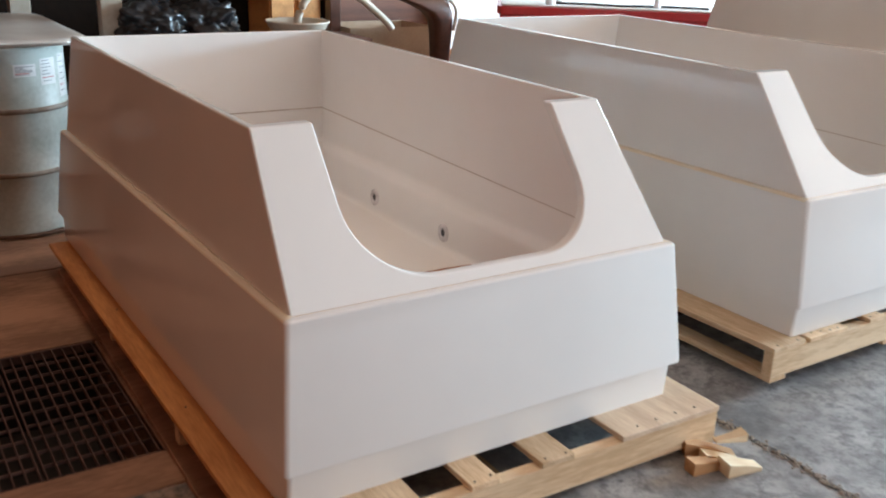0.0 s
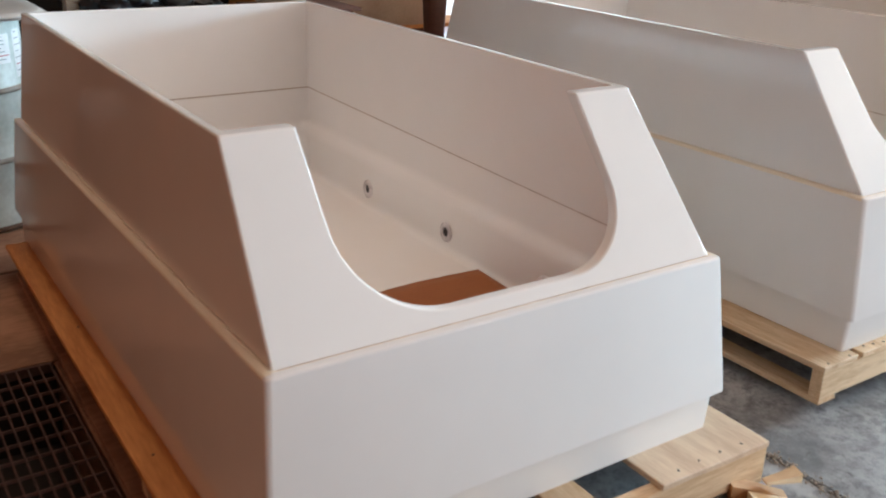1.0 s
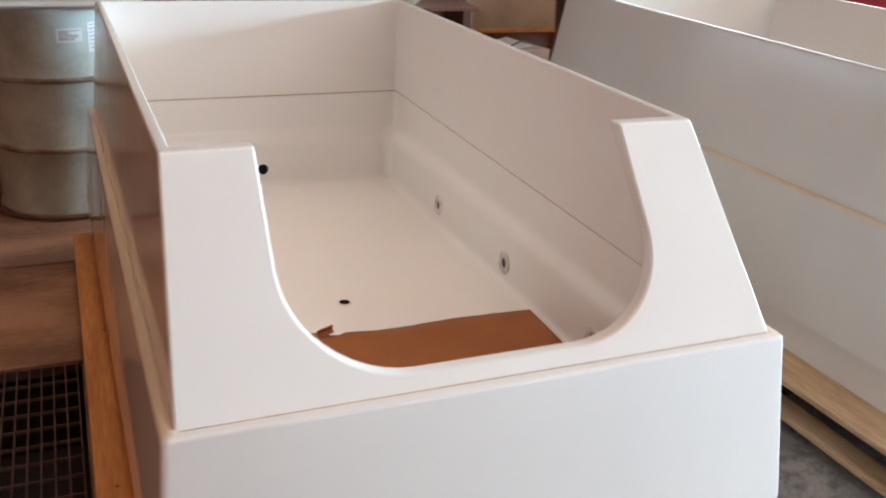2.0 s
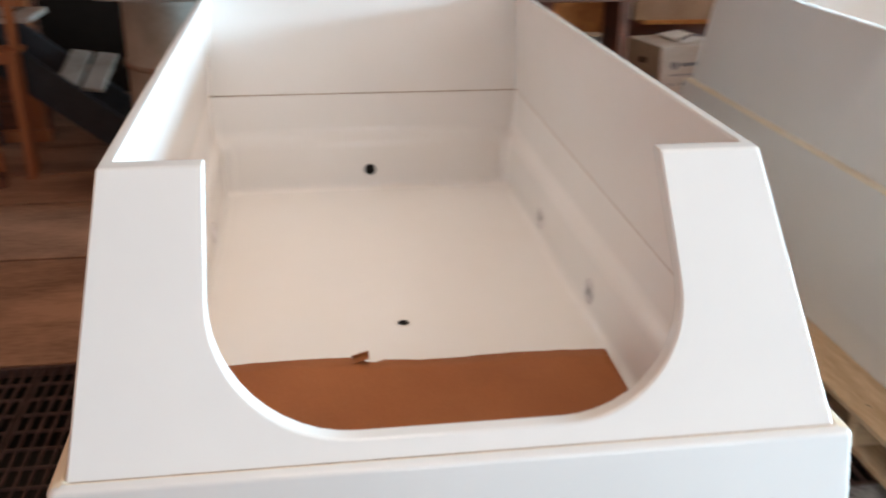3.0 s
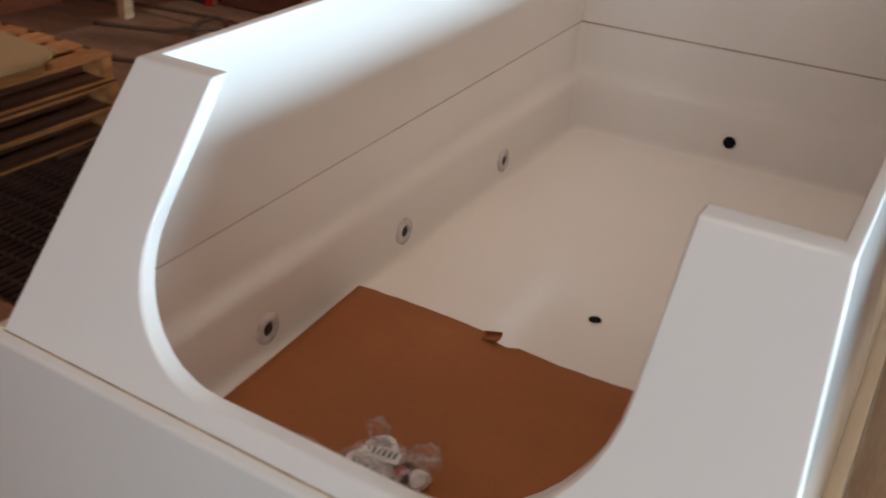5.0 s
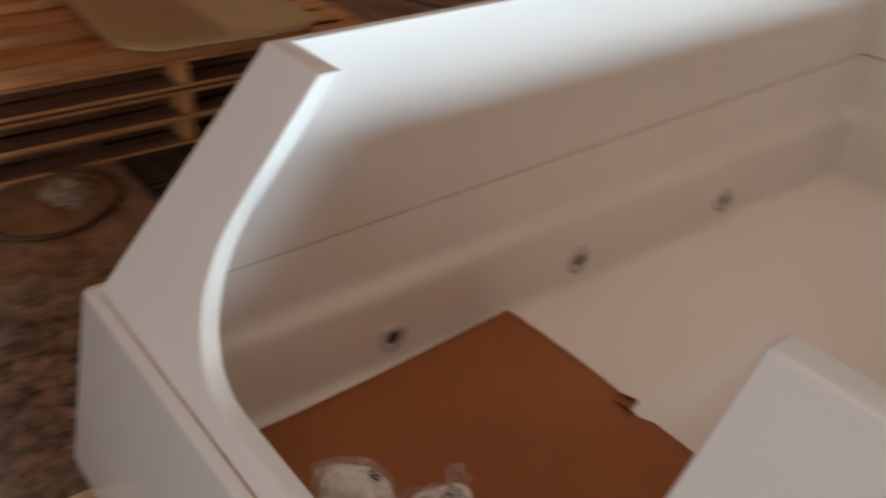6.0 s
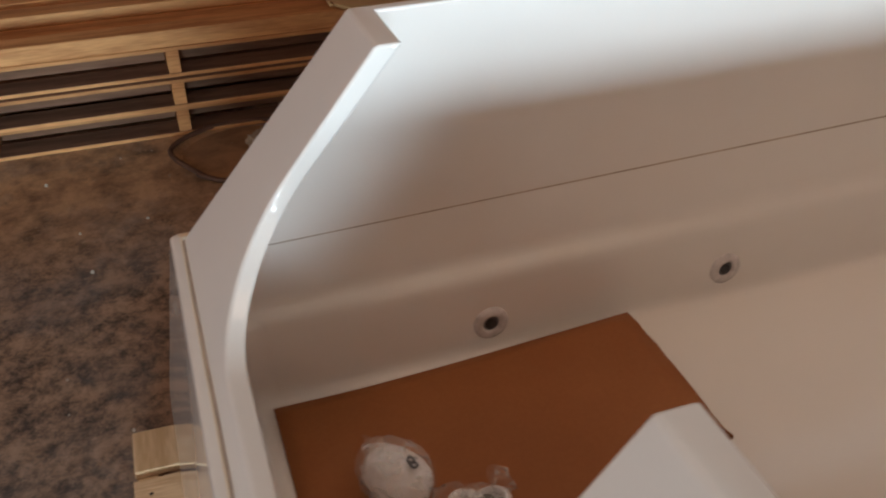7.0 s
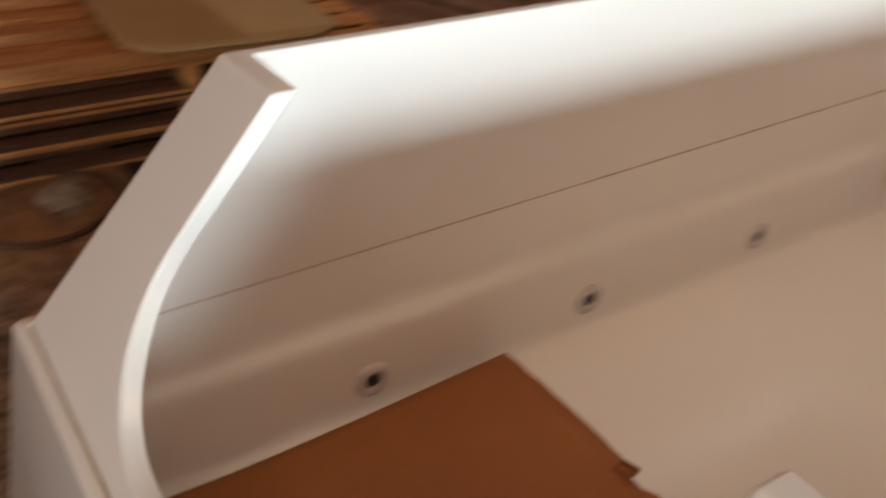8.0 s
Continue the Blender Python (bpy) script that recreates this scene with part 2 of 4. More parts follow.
def lathe(profile, n=32, bm=None, m=None):
    """A turned body from (radius, height) pairs, about z."""
    bm = bm or bmesh.new()
    rings = []
    for r, z in profile:
        rings.append([bm.verts.new((r * math.cos(2 * math.pi * i / n), r * math.sin(2 * math.pi * i / n), z)) for i in range(n)])
    for a, b in zip(rings, rings[1:]):
        for i in range(n):
            bm.faces.new((a[i], a[(i + 1) % n], b[(i + 1) % n], b[i]))
    bm.faces.new(list(reversed(rings[0])))
    bm.faces.new(rings[-1])
    if m:
        bmesh.ops.transform(bm, matrix=m, verts=[v for r in rings for v in r])
    return bm


def tube(points, r, n=8, bm=None):
    """A round pipe along a polyline, smoothed."""
    bm = bm or bmesh.new()
    pts = [Vector(p) for p in points]
    fine = []
    for i in range(len(pts) - 1):
        p0, p1, p2, p3 = pts[max(i - 1, 0)], pts[i], pts[i + 1], pts[min(i + 2, len(pts) - 1)]
        for k in range(6):
            t = k / 6
            fine.append(.5 * ((2 * p1) + (p2 - p0) * t + (2 * p0 - 5 * p1 + 4 * p2 - p3) * t * t + (3 * p1 - p0 - 3 * p2 + p3) * t ** 3))
    fine.append(pts[-1])
    rings = []
    for i, p in enumerate(fine):
        d = (fine[min(i + 1, len(fine) - 1)] - fine[max(i - 1, 0)]).normalized()
        up = Vector((0, 0, 1)) if abs(d.z) < .9 else Vector((1, 0, 0))
        a = d.cross(up).normalized()
        b = a.cross(d)
        rings.append([bm.verts.new(p + r * (math.cos(2 * math.pi * k / n) * a + math.sin(2 * math.pi * k / n) * b)) for k in range(n)])
    for a, b in zip(rings, rings[1:]):
        for k in range(n):
            bm.faces.new((a[k], a[(k + 1) % n], b[(k + 1) % n], b[k]))
    bm.faces.new(rings[0])
    bm.faces.new(list(reversed(rings[-1])))
    bmesh.ops.recalc_face_normals(bm, faces=bm.faces)
    return bm


def rounded(x0, x1, y0, y1, z, r, n=5):
    """A rounded rectangle at a height, as points in order."""
    out = []
    for cx, cy, a0 in ((x1 - r, y1 - r, 0), (x0 + r, y1 - r, 90), (x0 + r, y0 + r, 180), (x1 - r, y0 + r, 270)):
        for i in range(n + 1):
            a = radians(a0 + 90 * i / n)
            out.append((cx + r * math.cos(a), cy + r * math.sin(a), z))
    return out


def loft(rings, bm=None, cap_first=False, cap_last=False):
    bm = bm or bmesh.new()
    vs = [[bm.verts.new(p) for p in ring] for ring in rings]
    n = len(vs[0])
    for a, b in zip(vs, vs[1:]):
        for i in range(n):
            bm.faces.new((a[i], a[(i + 1) % n], b[(i + 1) % n], b[i]))
    if cap_first:
        bm.faces.new(list(reversed(vs[0])))
    if cap_last:
        bm.faces.new(vs[-1])
    return bm


def soft_edges(ob, width, seg=2, angle=30):
    b = ob.modifiers.new("bevel", 'BEVEL')
    b.width, b.segments, b.limit_method, b.angle_limit = width, seg, 'ANGLE', radians(angle)
    b.harden_normals = False
    for p in ob.data.polygons:
        p.use_smooth = True
    w = ob.modifiers.new("normals", 'WEIGHTED_NORMAL')
    w.keep_sharp = True
    return ob


def blob(size, seed, subdiv=3, rough=.3, scale=3.0, bm=None, m=None):
    """A crumpled lump."""
    bm = bm or bmesh.new()
    vs = bmesh.ops.create_icosphere(bm, subdivisions=subdiv, radius=1)["verts"]
    for v in vs:
        p = v.co.copy()
        d = noise.noise(p * scale + Vector((seed, 0, 0))) + .5 * noise.noise(p * scale * 2.7 + Vector((0, seed, 0)))
        d += .5 * abs(noise.noise(p * scale * 1.6 + Vector((seed, seed, 3))))
        v.co = p * (1 + rough * d)
        v.co = Vector((v.co.x * size[0], v.co.y * size[1], v.co.z * size[2]))
    if m:
        bmesh.ops.transform(bm, matrix=m, verts=vs)
    return bm


# ---- the room ----
def structure(name, bm, mat, label, category=""):
    return tagged(finish(name, bm, mat), label, category, kind="structure")


SLAB = bmesh.new()
box(-4.4, 8.7, -6.0, .585, -.5, 0, 0, SLAB)
floor = structure("floor", SLAB, CONC, "stained grey concrete workshop floor with dirt and a crack", "floor")
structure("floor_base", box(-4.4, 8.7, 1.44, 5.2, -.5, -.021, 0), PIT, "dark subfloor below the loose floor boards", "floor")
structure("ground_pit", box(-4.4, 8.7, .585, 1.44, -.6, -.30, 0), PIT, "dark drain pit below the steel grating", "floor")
structure("ground", box(-60, 80, -60, 60, -.8, -.62, 0), CONC, "grey ground round the workshop", "ground")
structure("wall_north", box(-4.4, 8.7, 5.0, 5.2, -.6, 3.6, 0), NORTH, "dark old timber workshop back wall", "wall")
# Closes the room; added near the tub to block and tint its light.
structure("wall_west", box(-3.6, -3.4, -6.0, 5.2, -.6, 3.6, 0), WESTM, "red-brown old timber workshop side wall, unseen, placed to dim and tint the tub", "wall")
WS = bmesh.new()
box(-4.4, .45, -6.0, -5.8, -.6, 3.6, 0, WS)
box(4.75, 8.7, -6.0, -5.8, -.6, 3.6, 0, WS)
box(.45, 4.75, -6.0, -5.8, 2.9, 3.6, 0, WS)
structure("wall_south", WS, WALLM, "timber wall with a wide open doorway", "wall")
WE = bmesh.new()
box(8.5, 8.7, 3.4, 5.0, -.6, 3.6, 0, WE)
box(8.5, 8.7, -5.8, -1.9, -.6, 3.6, 0, WE)
box(8.5, 8.7, -1.9, 3.4, 2.5, 3.6, 0, WE)
structure("wall_east", WE, WALLM, "timber wall with a wide open loading door", "wall")
# The hole above the tub is added for the unseen overhead lamp.
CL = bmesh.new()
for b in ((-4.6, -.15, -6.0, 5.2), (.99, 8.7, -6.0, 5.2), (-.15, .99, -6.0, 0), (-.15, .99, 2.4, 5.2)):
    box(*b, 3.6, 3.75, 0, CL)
structure("ceiling", CL, CEIL, "brown timber workshop ceiling, unseen, with an opening added for the overhead fill", "ceiling")


# ---- tubs ----
def tub(place):
    t = thing("fibreglass_tub", place, "white gelcoat fibreglass tub with a scooped sloping front on a pallet", "tub", "tubs on pallets")
    # outer skirt: toe, lip, flared side, rounded ledge
    r = .013
    rings = [rounded(-.031, 1.202, -.038, 2.285, .130, r), rounded(-.029, 1.205, -.042, 2.289, .232, r),
             rounded(-.029, 1.206, -.043, 2.290, .238, r), rounded(-.044, 1.228, -.060, 2.310, .240, r),
             rounded(-.044, 1.229, -.060, 2.311, .246, r), rounded(-.013, 1.212, -.008, 2.268, .570, r)]
    rings.append(rounded(-.011, 1.211, -.004, 2.263, .593, r))
    sk = part("skirt", loft(rings), GEL, t, smooth=True)
    e = sk.modifiers.new("split", 'EDGE_SPLIT')
    e.split_angle = radians(40)
    led = []
    for a in (0, 30, 60, 90):
        k = .007 * (1 - math.cos(radians(a)))
        led.append(rounded(-.011 + k, 1.211 - k, -.004 + k, 2.263 - k, .593 + .007 * math.sin(radians(a)), r))
    led += [rounded(-.003, 1.204, .006, 2.256, .600, .018), rounded(.0035, 1.1965, .0130, 2.2475, .602, .016), rounded(.0118, 1.1882, .0155, 2.2420, .602, .014),
           rounded(.0122, 1.1878, .0160, 2.2415, .588, .014)]
    # The ledge is yellow-cream on the sides and back, white along the front.
    lp = part("ledge", loft(led), TRIM, t, "moulded ledge, yellow-cream with a white front", True)
    lp.data.materials.append(GEL)
    for f in lp.data.polygons:
        f.material_index = 1 if f.center.y < .012 else 0
    part("joint_line", box(.012, 1.188, .0168, .0196, .590, .6014, 0), SEAM, t, "dark joint at the foot of the front panel")
    # upper shell with the scooped front panel
    zt, zk, zb = .972, .988, .590
    yb, yt = .0195, .317
    seam = lambda y: .568 + .024 * y
    def panel(x, z, back=0.0):
        back = back * (.68 + .32 * (z - .6) / (zt - .6))
        return (x, yb + (yt - yb) * (z - .6) / (zt - .6) + back, z)
    xl, xr, rad = .213, .970, .168
    xr_ = .22
    curve = [(xl, zt)]
    for i in range(13):
        a = radians(90 * i / 12)
        curve.append((xl + xr_ * (1 - math.cos(a)), .625 + rad * (1 - math.sin(a))))
    for i in range(13):
        a = radians(90 * (12 - i) / 12)
        curve.append((xr - xr_ * (1 - math.cos(a)), .625 + rad * (1 - math.sin(a))))
    curve.append((xr, zt))
    th = .041
    bm = bmesh.new()
    V = lambda p: bm.verts.new(p)
    o_bl, o_br = V(panel(.0105, zb)), V(panel(1.1895, zb))
    o_tl, o_tr = V(panel(.046, zt)), V(panel(1.150, zt))
    o_bbl, o_bbr = V((.0105, 2.242, zb)), V((1.1895, 2.242, zb))
    o_btl, o_btr = V((.047, 2.168, zk)), V((1.153, 2.168, zk))
    i_bl, i_br = V((.036, .044, seam(.05) - .014)), V((1.164, .044, seam(.05) - .014))
    i_tl, i_tr = V(panel(.070, zt, th)), V(panel(1.128, zt, th))
    i_bbl, i_bbr = V((.036, 2.222, seam(2.22) - .014)), V((1.164, 2.222, seam(2.22) - .014))
    i_btl, i_btr = V((.069, 2.148, zk)), V((1.131, 2.148, zk))
    cf = [V(panel(x, z)) for x, z in curve]
    cb = [V(panel(x, z, th)) for x, z in curve]
    F = bm.faces.new
    F([o_bl, o_br, o_tr] + list(reversed(cf)) + [o_tl])
    inner = [F([i_br, i_bl, i_tl] + cb + [i_tr])]
    for k in range(len(cf) - 1):
        F((cf[k], cf[k + 1], cb[k + 1], cb[k]))
    F((o_tl, cf[0], cb[0], i_tl))
    F((cf[-1], o_tr, i_tr, cb[-1]))
    F((o_bl, o_tl, o_btl, o_bbl)), F((o_br, o_bbr, o_btr, o_tr)), F((o_bbl, o_btl, o_btr, o_bbr))
    inner += [F((i_bl, i_bbl, i_btl, i_tl)), F((i_br, i_tr, i_btr, i_bbr)), F((i_bbl, i_bbr, i_btr, i_btl))]
    for f in inner:
        f.material_index = 1
    F((o_tl, i_tl, i_btl, o_btl)), F((o_tr, o_btr, i_btr, i_tr)), F((o_btl, i_btl, i_btr, o_btr))
    F((o_bl, i_bl, i_br, o_br)), F((o_bl, o_bbl, i_bbl, i_bl)), F((o_br, i_br, i_bbr, o_bbr)), F((o_bbl, o_bbr, i_bbr, i_bbl))
    bmesh.ops.recalc_face_normals(bm, faces=bm.faces)
    shell = soft_edges(part("upper_shell", bm, GEL, t), .0055, 3)
    shell.data.materials.append(GEL_IN)
    def tilt(points):
        return [(x, y, seam(y) + z * (.8 + .45 * y)) for x, y, z in points]
    part("seam", loft([tilt(rounded(.030, 1.170, .038, 2.228, a, .012)) for a in (-.001, .0016)] + [tilt(rounded(.0376, 1.1624, .0456, 2.2172, a, .012)) for a in (.0016, -.001)]),
         SEAM, t, "dark dirty joint line")
    # basin, from the joint down to the floor
    def ring(d, z, r):
        pts = rounded(.0365 + d, 1.1635 - d, .0445 + d, 2.2215 - 1.2 * d, z, r, 8)
        k = max(0, min(1, (z - .40) / .19))
        return [(x, y, zz + k * (seam(y) - .5945) + (1 - k) * .008 * (y - .6)) for x, y, zz in pts]
    prof = [(0, .5945, .014), (.002, .56, .02), (.005, .482, .03), (.007, .469, .031), (.0105, .459, .034), (.0155, .4515, .038), (.0225, .4430, .046), (.0275, .4350, .05), (.031, .4250, .05), (.0335, .408, .05),
            (.037, .30, .05), (.0375, .285, .05), (.0395, .273, .05), (.044, .264, .052), (.052, .2580, .055), (.066, .256, .06)]
    part("basin", loft([ring(d, z, q) for d, z, q in prof], cap_last=True), GEL_IN, t, smooth=True).modifiers.new("normals", 'WEIGHTED_NORMAL')
    bot = [rounded(.03, 1.17, .03, 2.22, .15, .03), rounded(.03, 1.17, .03, 2.22, .134, .03)]
    part("underside", loft(bot, cap_first=True, cap_last=True), GEL, t)
    # jets, overflow and drain; bores are uncut flat discs, their shade painted dark
    flange = [(.036, 0), (.036, .002), (.030, .0055), (.022, .007), (.0175, .0065), (.0165, .001)]
    bore = [(.0166, .0), (.0166, .0015), (.013, .0019), (.004, .0021)]
    for s, x in ((1, .0725), (-1, 1.1275)):
        for y in (.557, 1.087, 1.631):
            m = pose(x, y, .323 + .008 * (y - .6), 0, 90 * s - 3 * s, 0)
            j = part("jet", lathe(flange, 28, m=m), JETM, t, "lavender grey plastic jet fitting", True)
            part("jet_bore", lathe(bore, 20, m=m), BORE, j)
            part("jet_bore_shade", lathe([(.0115, .0018), (.0115, .0030), (.003, .0032)], 16, m=m @ pose(.0015 * s, 0, 0)), BORE_SHADE, j)
    m = pose(.606, 2.1765, .342, 87, 0, 0)
    o = part("overflow", lathe([(.027, 0), (.027, .002), (.021, .004), (.0205, .001)], 28, m=m), GEL_IN, t, smooth=True)
    part("overflow_bore", lathe([(.0206, 0), (.0206, .0035), (.005, .0037)], 24, m=m), HOLE, o)
    d = part("drain", lathe([(.021, 0), (.021, .001), (.016, .002), (.0155, .0005)], 28, m=pose(.612, 1.088, .260)), GEL_IN, t, smooth=True)
    part("drain_bore", lathe([(.0156, 0), (.0156, .0018), (.005, .002)], 24, m=pose(.612, 1.088, .260)), HOLE, d)
    # the moulding leans slightly out of square
    lean = Matrix.Identity(4)
    lean[0][1] = -.008
    for ob in t.children_recursive:
        ob.data.transform(lean)
    return t


TUB = tub((0, 0, 0))
copy_thing(TUB, pose(1.863, .033, .036, 0, 0, 0))
copy_thing(TUB, pose(3.80, .05, .27))


# ---- pallets ----
def pallet(place, group, turn=0, stub=False):
    """A long deck of boards on cross stringers, with bottom boards. Its top is at 0.13 m."""
    p = thing("pallet", place, "raw pine pallet with wide deck boards on stringers", "pallet", group, turn=turn)
    for y in (-.158, .55, 1.35, 2.16):
        part("stringer", box(-.058 if stub and y < 0 else -.112, 1.295, y, y + .04, .018, .112, .002), PINE_X, p)
    for x0, x1, mat in ((-.118, .05, PLY if stub else PINE), (.07, .277, PINE), (.413, .50, PINE), (.634, .742, PINE), (.914, 1.295, PLYPALE)):
        skew = Matrix.Translation((x0, -.16, 0)) @ Matrix.Rotation(radians(1.1 if x0 < 0 else 0), 4, 'Z') @ Matrix.Translation((-x0, .16, 0))
        y0 = .03 if stub and mat == PLY else -.162
        b = part("deck_board", box(x0, x1, y0, 2.21, .1125, .130, .002, m=skew), mat, p)
        if x0 < 0:
            part("under_board", box(x0 + .012, x1, y0 + .012, 2.20, .104, .112, .001, m=skew), mat, b, "thin board layer under the deck")
        for y in (.05 if y0 > 0 else -.140, .57, 1.37, 2.18):
            for k in range(2 if x1 - x0 < .2 else 4):
                u = x0 + (x1 - x0) * (.2 + .6 * k / (1 if x1 - x0 < .2 else 3))
                part("nail", lathe([(.0038, .1295), (.0038, .1308)], 8, m=pose(u, y + .01 * math.sin(k * 5 + u * 9), 0)), NAIL, b)
    if stub:
        part("deck_board", box(-.062, .05, -.160, .024, .1125, .130, .002), PINE_X, p, "short pale end board")
    for x0, x1 in ((-.142 if stub else -.112, -.03), (.53, .62), (1.21, 1.295)):
        part("bottom_board", box(x0, x1, -.158, 2.2, 0, .018, .002), OLDWOOD if stub and x0 < 0 else PINE, p)
    return p


pallet((0, .01, .0), "pallets under the tubs", -1.0, True)
P2 = pallet((1.82, .12, .035), "pallets under the tubs")
copy_thing(P2, pose(3.75, .05, .27))
copy_thing(P2, pose(3.75, .05, .135))
copy_thing(P2, pose(3.75, .05, .0))
# White carton paper, its colour darkened for the shade it stands in.
CARTON_SHADED = material("shaded_carton_paper", (.50, .44, .39), .75, dark=(.40, .34, .29), scale=5, grain=40)
FAINT = material("faded_print", (.30, .29, .30), .7, scale=40)


# ---- inside the tub ----
def kraft_sheet():
    """A sheet of brown board on the basin floor, cut ragged along one edge, with a torn flap."""
    t = thing("kraft_sheet", (0, 0, .2585), "brown kraft board sheet laid flat on the tub floor", "cardboard sheet")
    def lift(x, y):
        """The board curls up off the basin towards its far edge, most in the middle."""
        v, u = max(0, min(1, (y - .28) / .58)), max(0, min(1, (x - .40) / .34))
        return (.038 + .014 * math.sin(min(x, .5) * 3.1) - .040 * u * u * (3 - 2 * u)) * v ** 1.3
    bm = bmesh.new()
    nx, ny = 44, 18
    rows = []
    for j in range(ny + 1):
        row = []
        for i in range(nx + 1):
            x = .102 + (1.098 - .102) * i / nx
            u = max(0, min(1, (x - .5) / .28))
            edge = .837 + .031 * u * u * (3 - 2 * u) - .010 * max(0, x - .8) + .004 * math.sin(x * 9) + .004 * noise.noise(Vector((x * 25, 0, 0)))
            edge -= .014 if .47 < x < .53 else 0
            y = .118 + (edge - .118) * j / ny
            z = .003 + .003 * noise.noise(Vector((x * 4, y * 4, 1))) + lift(x, y)
            row.append(bm.verts.new((x, y, z)))
        rows.append(row)
    for j in range(ny):
        for i in range(nx):
            bm.faces.new((rows[j][i], rows[j][i + 1], rows[j + 1][i + 1], rows[j + 1][i]))
    s = part("sheet", bm, KRAFT, t, smooth=True)
    s.modifiers.new("thick", 'SOLIDIFY').thickness = .003
    bm = bmesh.new()
    pr = []
    for i in range(7):
        a = radians(-20 + 150 * i / 6)
        pr.append((.812 + .013 * math.sin(a), .046 + .010 * (1 - math.cos(a))))
    vs = [[bm.verts.new((x + .004 * k, y, z + .004 * k)) for y, z in pr] for k, x in enumerate((.452, .461, .471, .481))]
    for a, b in zip(vs, vs[1:]):
        for k in range(len(pr) - 1):
            bm.faces.new((a[k], a[k + 1], b[k + 1], b[k]))
    f = part("torn_flap", bm, KRAFT, t, "curled torn paper flap", True)
    f.modifiers.new("thick", 'SOLIDIFY').thickness = .002
    return t


kraft_sheet()


def fitting_bag(place, turn, seed, big):
    """A clear bag with white plastic fittings."""
    t = thing("fitting_bag", place, "clear poly bag round a white plastic fitting, on brown board" if big else "clear poly bag of small fittings with printed strips",
              "plastic bag", "bags of fittings", turn=turn)
    if big:
        part("fitting", blob((.066, .050, .040), seed + 2, 4, .10, 1.2, m=pose(.004, 0, .042)), FITTING, t, smooth=True)
        part("fitting_neck", lathe([(.020, 0), (.024, .004), (.024, .022), (.019, .026), (.019, .045), (.012, .047)], 20, m=pose(.03, -.02, .03, 78, 0, 55)), FITTING, t, smooth=True)
        part("film", blob((.075, .058, .046), seed, 4, .13, 2.2, m=pose(-.004, 0, .046)), FILM, t, smooth=True)
        part("film_end", blob((.030, .022, .012), seed + 5, 3, .5, 2.4, m=pose(-.068, .01, .030, 20, 30, 0)), FILM, t, smooth=True)
        for k in range(2):
            ringp = [(.0055 * math.cos(radians(q)), .0055 * math.sin(radians(q)), 0) for q in range(0, 361, 45)]
            mark = tube([(x + .024 + .010 * k, y + .011 - .001 * k, .0915 - .0022 * k - .25 * x - .2 * y) for x, y, _ in ringp], .0021, 6)
            part("print_mark", mark, INK, t)
    else:
        for k in range(5):
            part("fitting", lathe([(.016, 0), (.018, .003), (.018, .018), (.012, .02)], 18,
                                  m=pose(-.045 + .024 * k, .014 * math.sin(k * 2.1), .010 + .004 * (k % 2), 25 * (k % 3), 15 * k, 0)), FITTING if k % 3 else NAIL, t, smooth=True)
        part("red_washer", lathe([(.010, .0), (.012, .002), (.010, .004)], 16, m=pose(.035, -.012, .034, 20, 0, 0)), REDINK, t)
        part("fitting", lathe([(.030, 0), (.036, .006), (.036, .026), (.026, .032), (.024, .022), (.022, .006)], 24, m=pose(-.026, .012, .012, 14, -10, 0)), FITTING, t, smooth=True)
        part("film", blob((.080, .046, .026), seed, 4, .12, 1.5, m=pose(0, 0, .026)), FILM, t, smooth=True)
        part("film_end", blob((.020, .016, .034), seed + 6, 3, .35, 1.8, m=pose(-.050, .030, .058, 12, -14, 30)), FILM, t, smooth=True)
        part("film_fold", blob((.046, .034, .028), seed + 8, 3, .25, 1.9, m=pose(-.040, -.040, .030, 0, 8, 40)), FILM, t, smooth=True)
        part("fitting", lathe([(.024, 0), (.029, .005), (.029, .020), (.020, .026), (.018, .018), (.017, .005)], 24, m=pose(-.046, -.036, .010, -12, 16, 0)), FITTING, t, smooth=True)
        part("film_end", blob((.028, .024, .03), seed + 3, 3, .45, 2.2, m=pose(.05, .045, .034, 30, 20, 0)), FILM, t, smooth=True)
        part("label", box(-.032, .032, -.012, .012, 0, .001, 0, m=pose(-.004, -.012, .051, 12, -4, 10)), WHITEP, t)
        for k in range(5):
            part("print_bar", box(-.0022, .0022, -.007, .007, 0, .0006, 0, m=pose(-.026 + .0105 * k, -.0135 + .002 * k, .0524 + .0006 * k, 12, -4, 10)), INK, t)
    return t


fitting_bag((.373, .276, .264), 20, 1.3, True)
fitting_bag((.498, .392, .264), -4, 4.1, False)


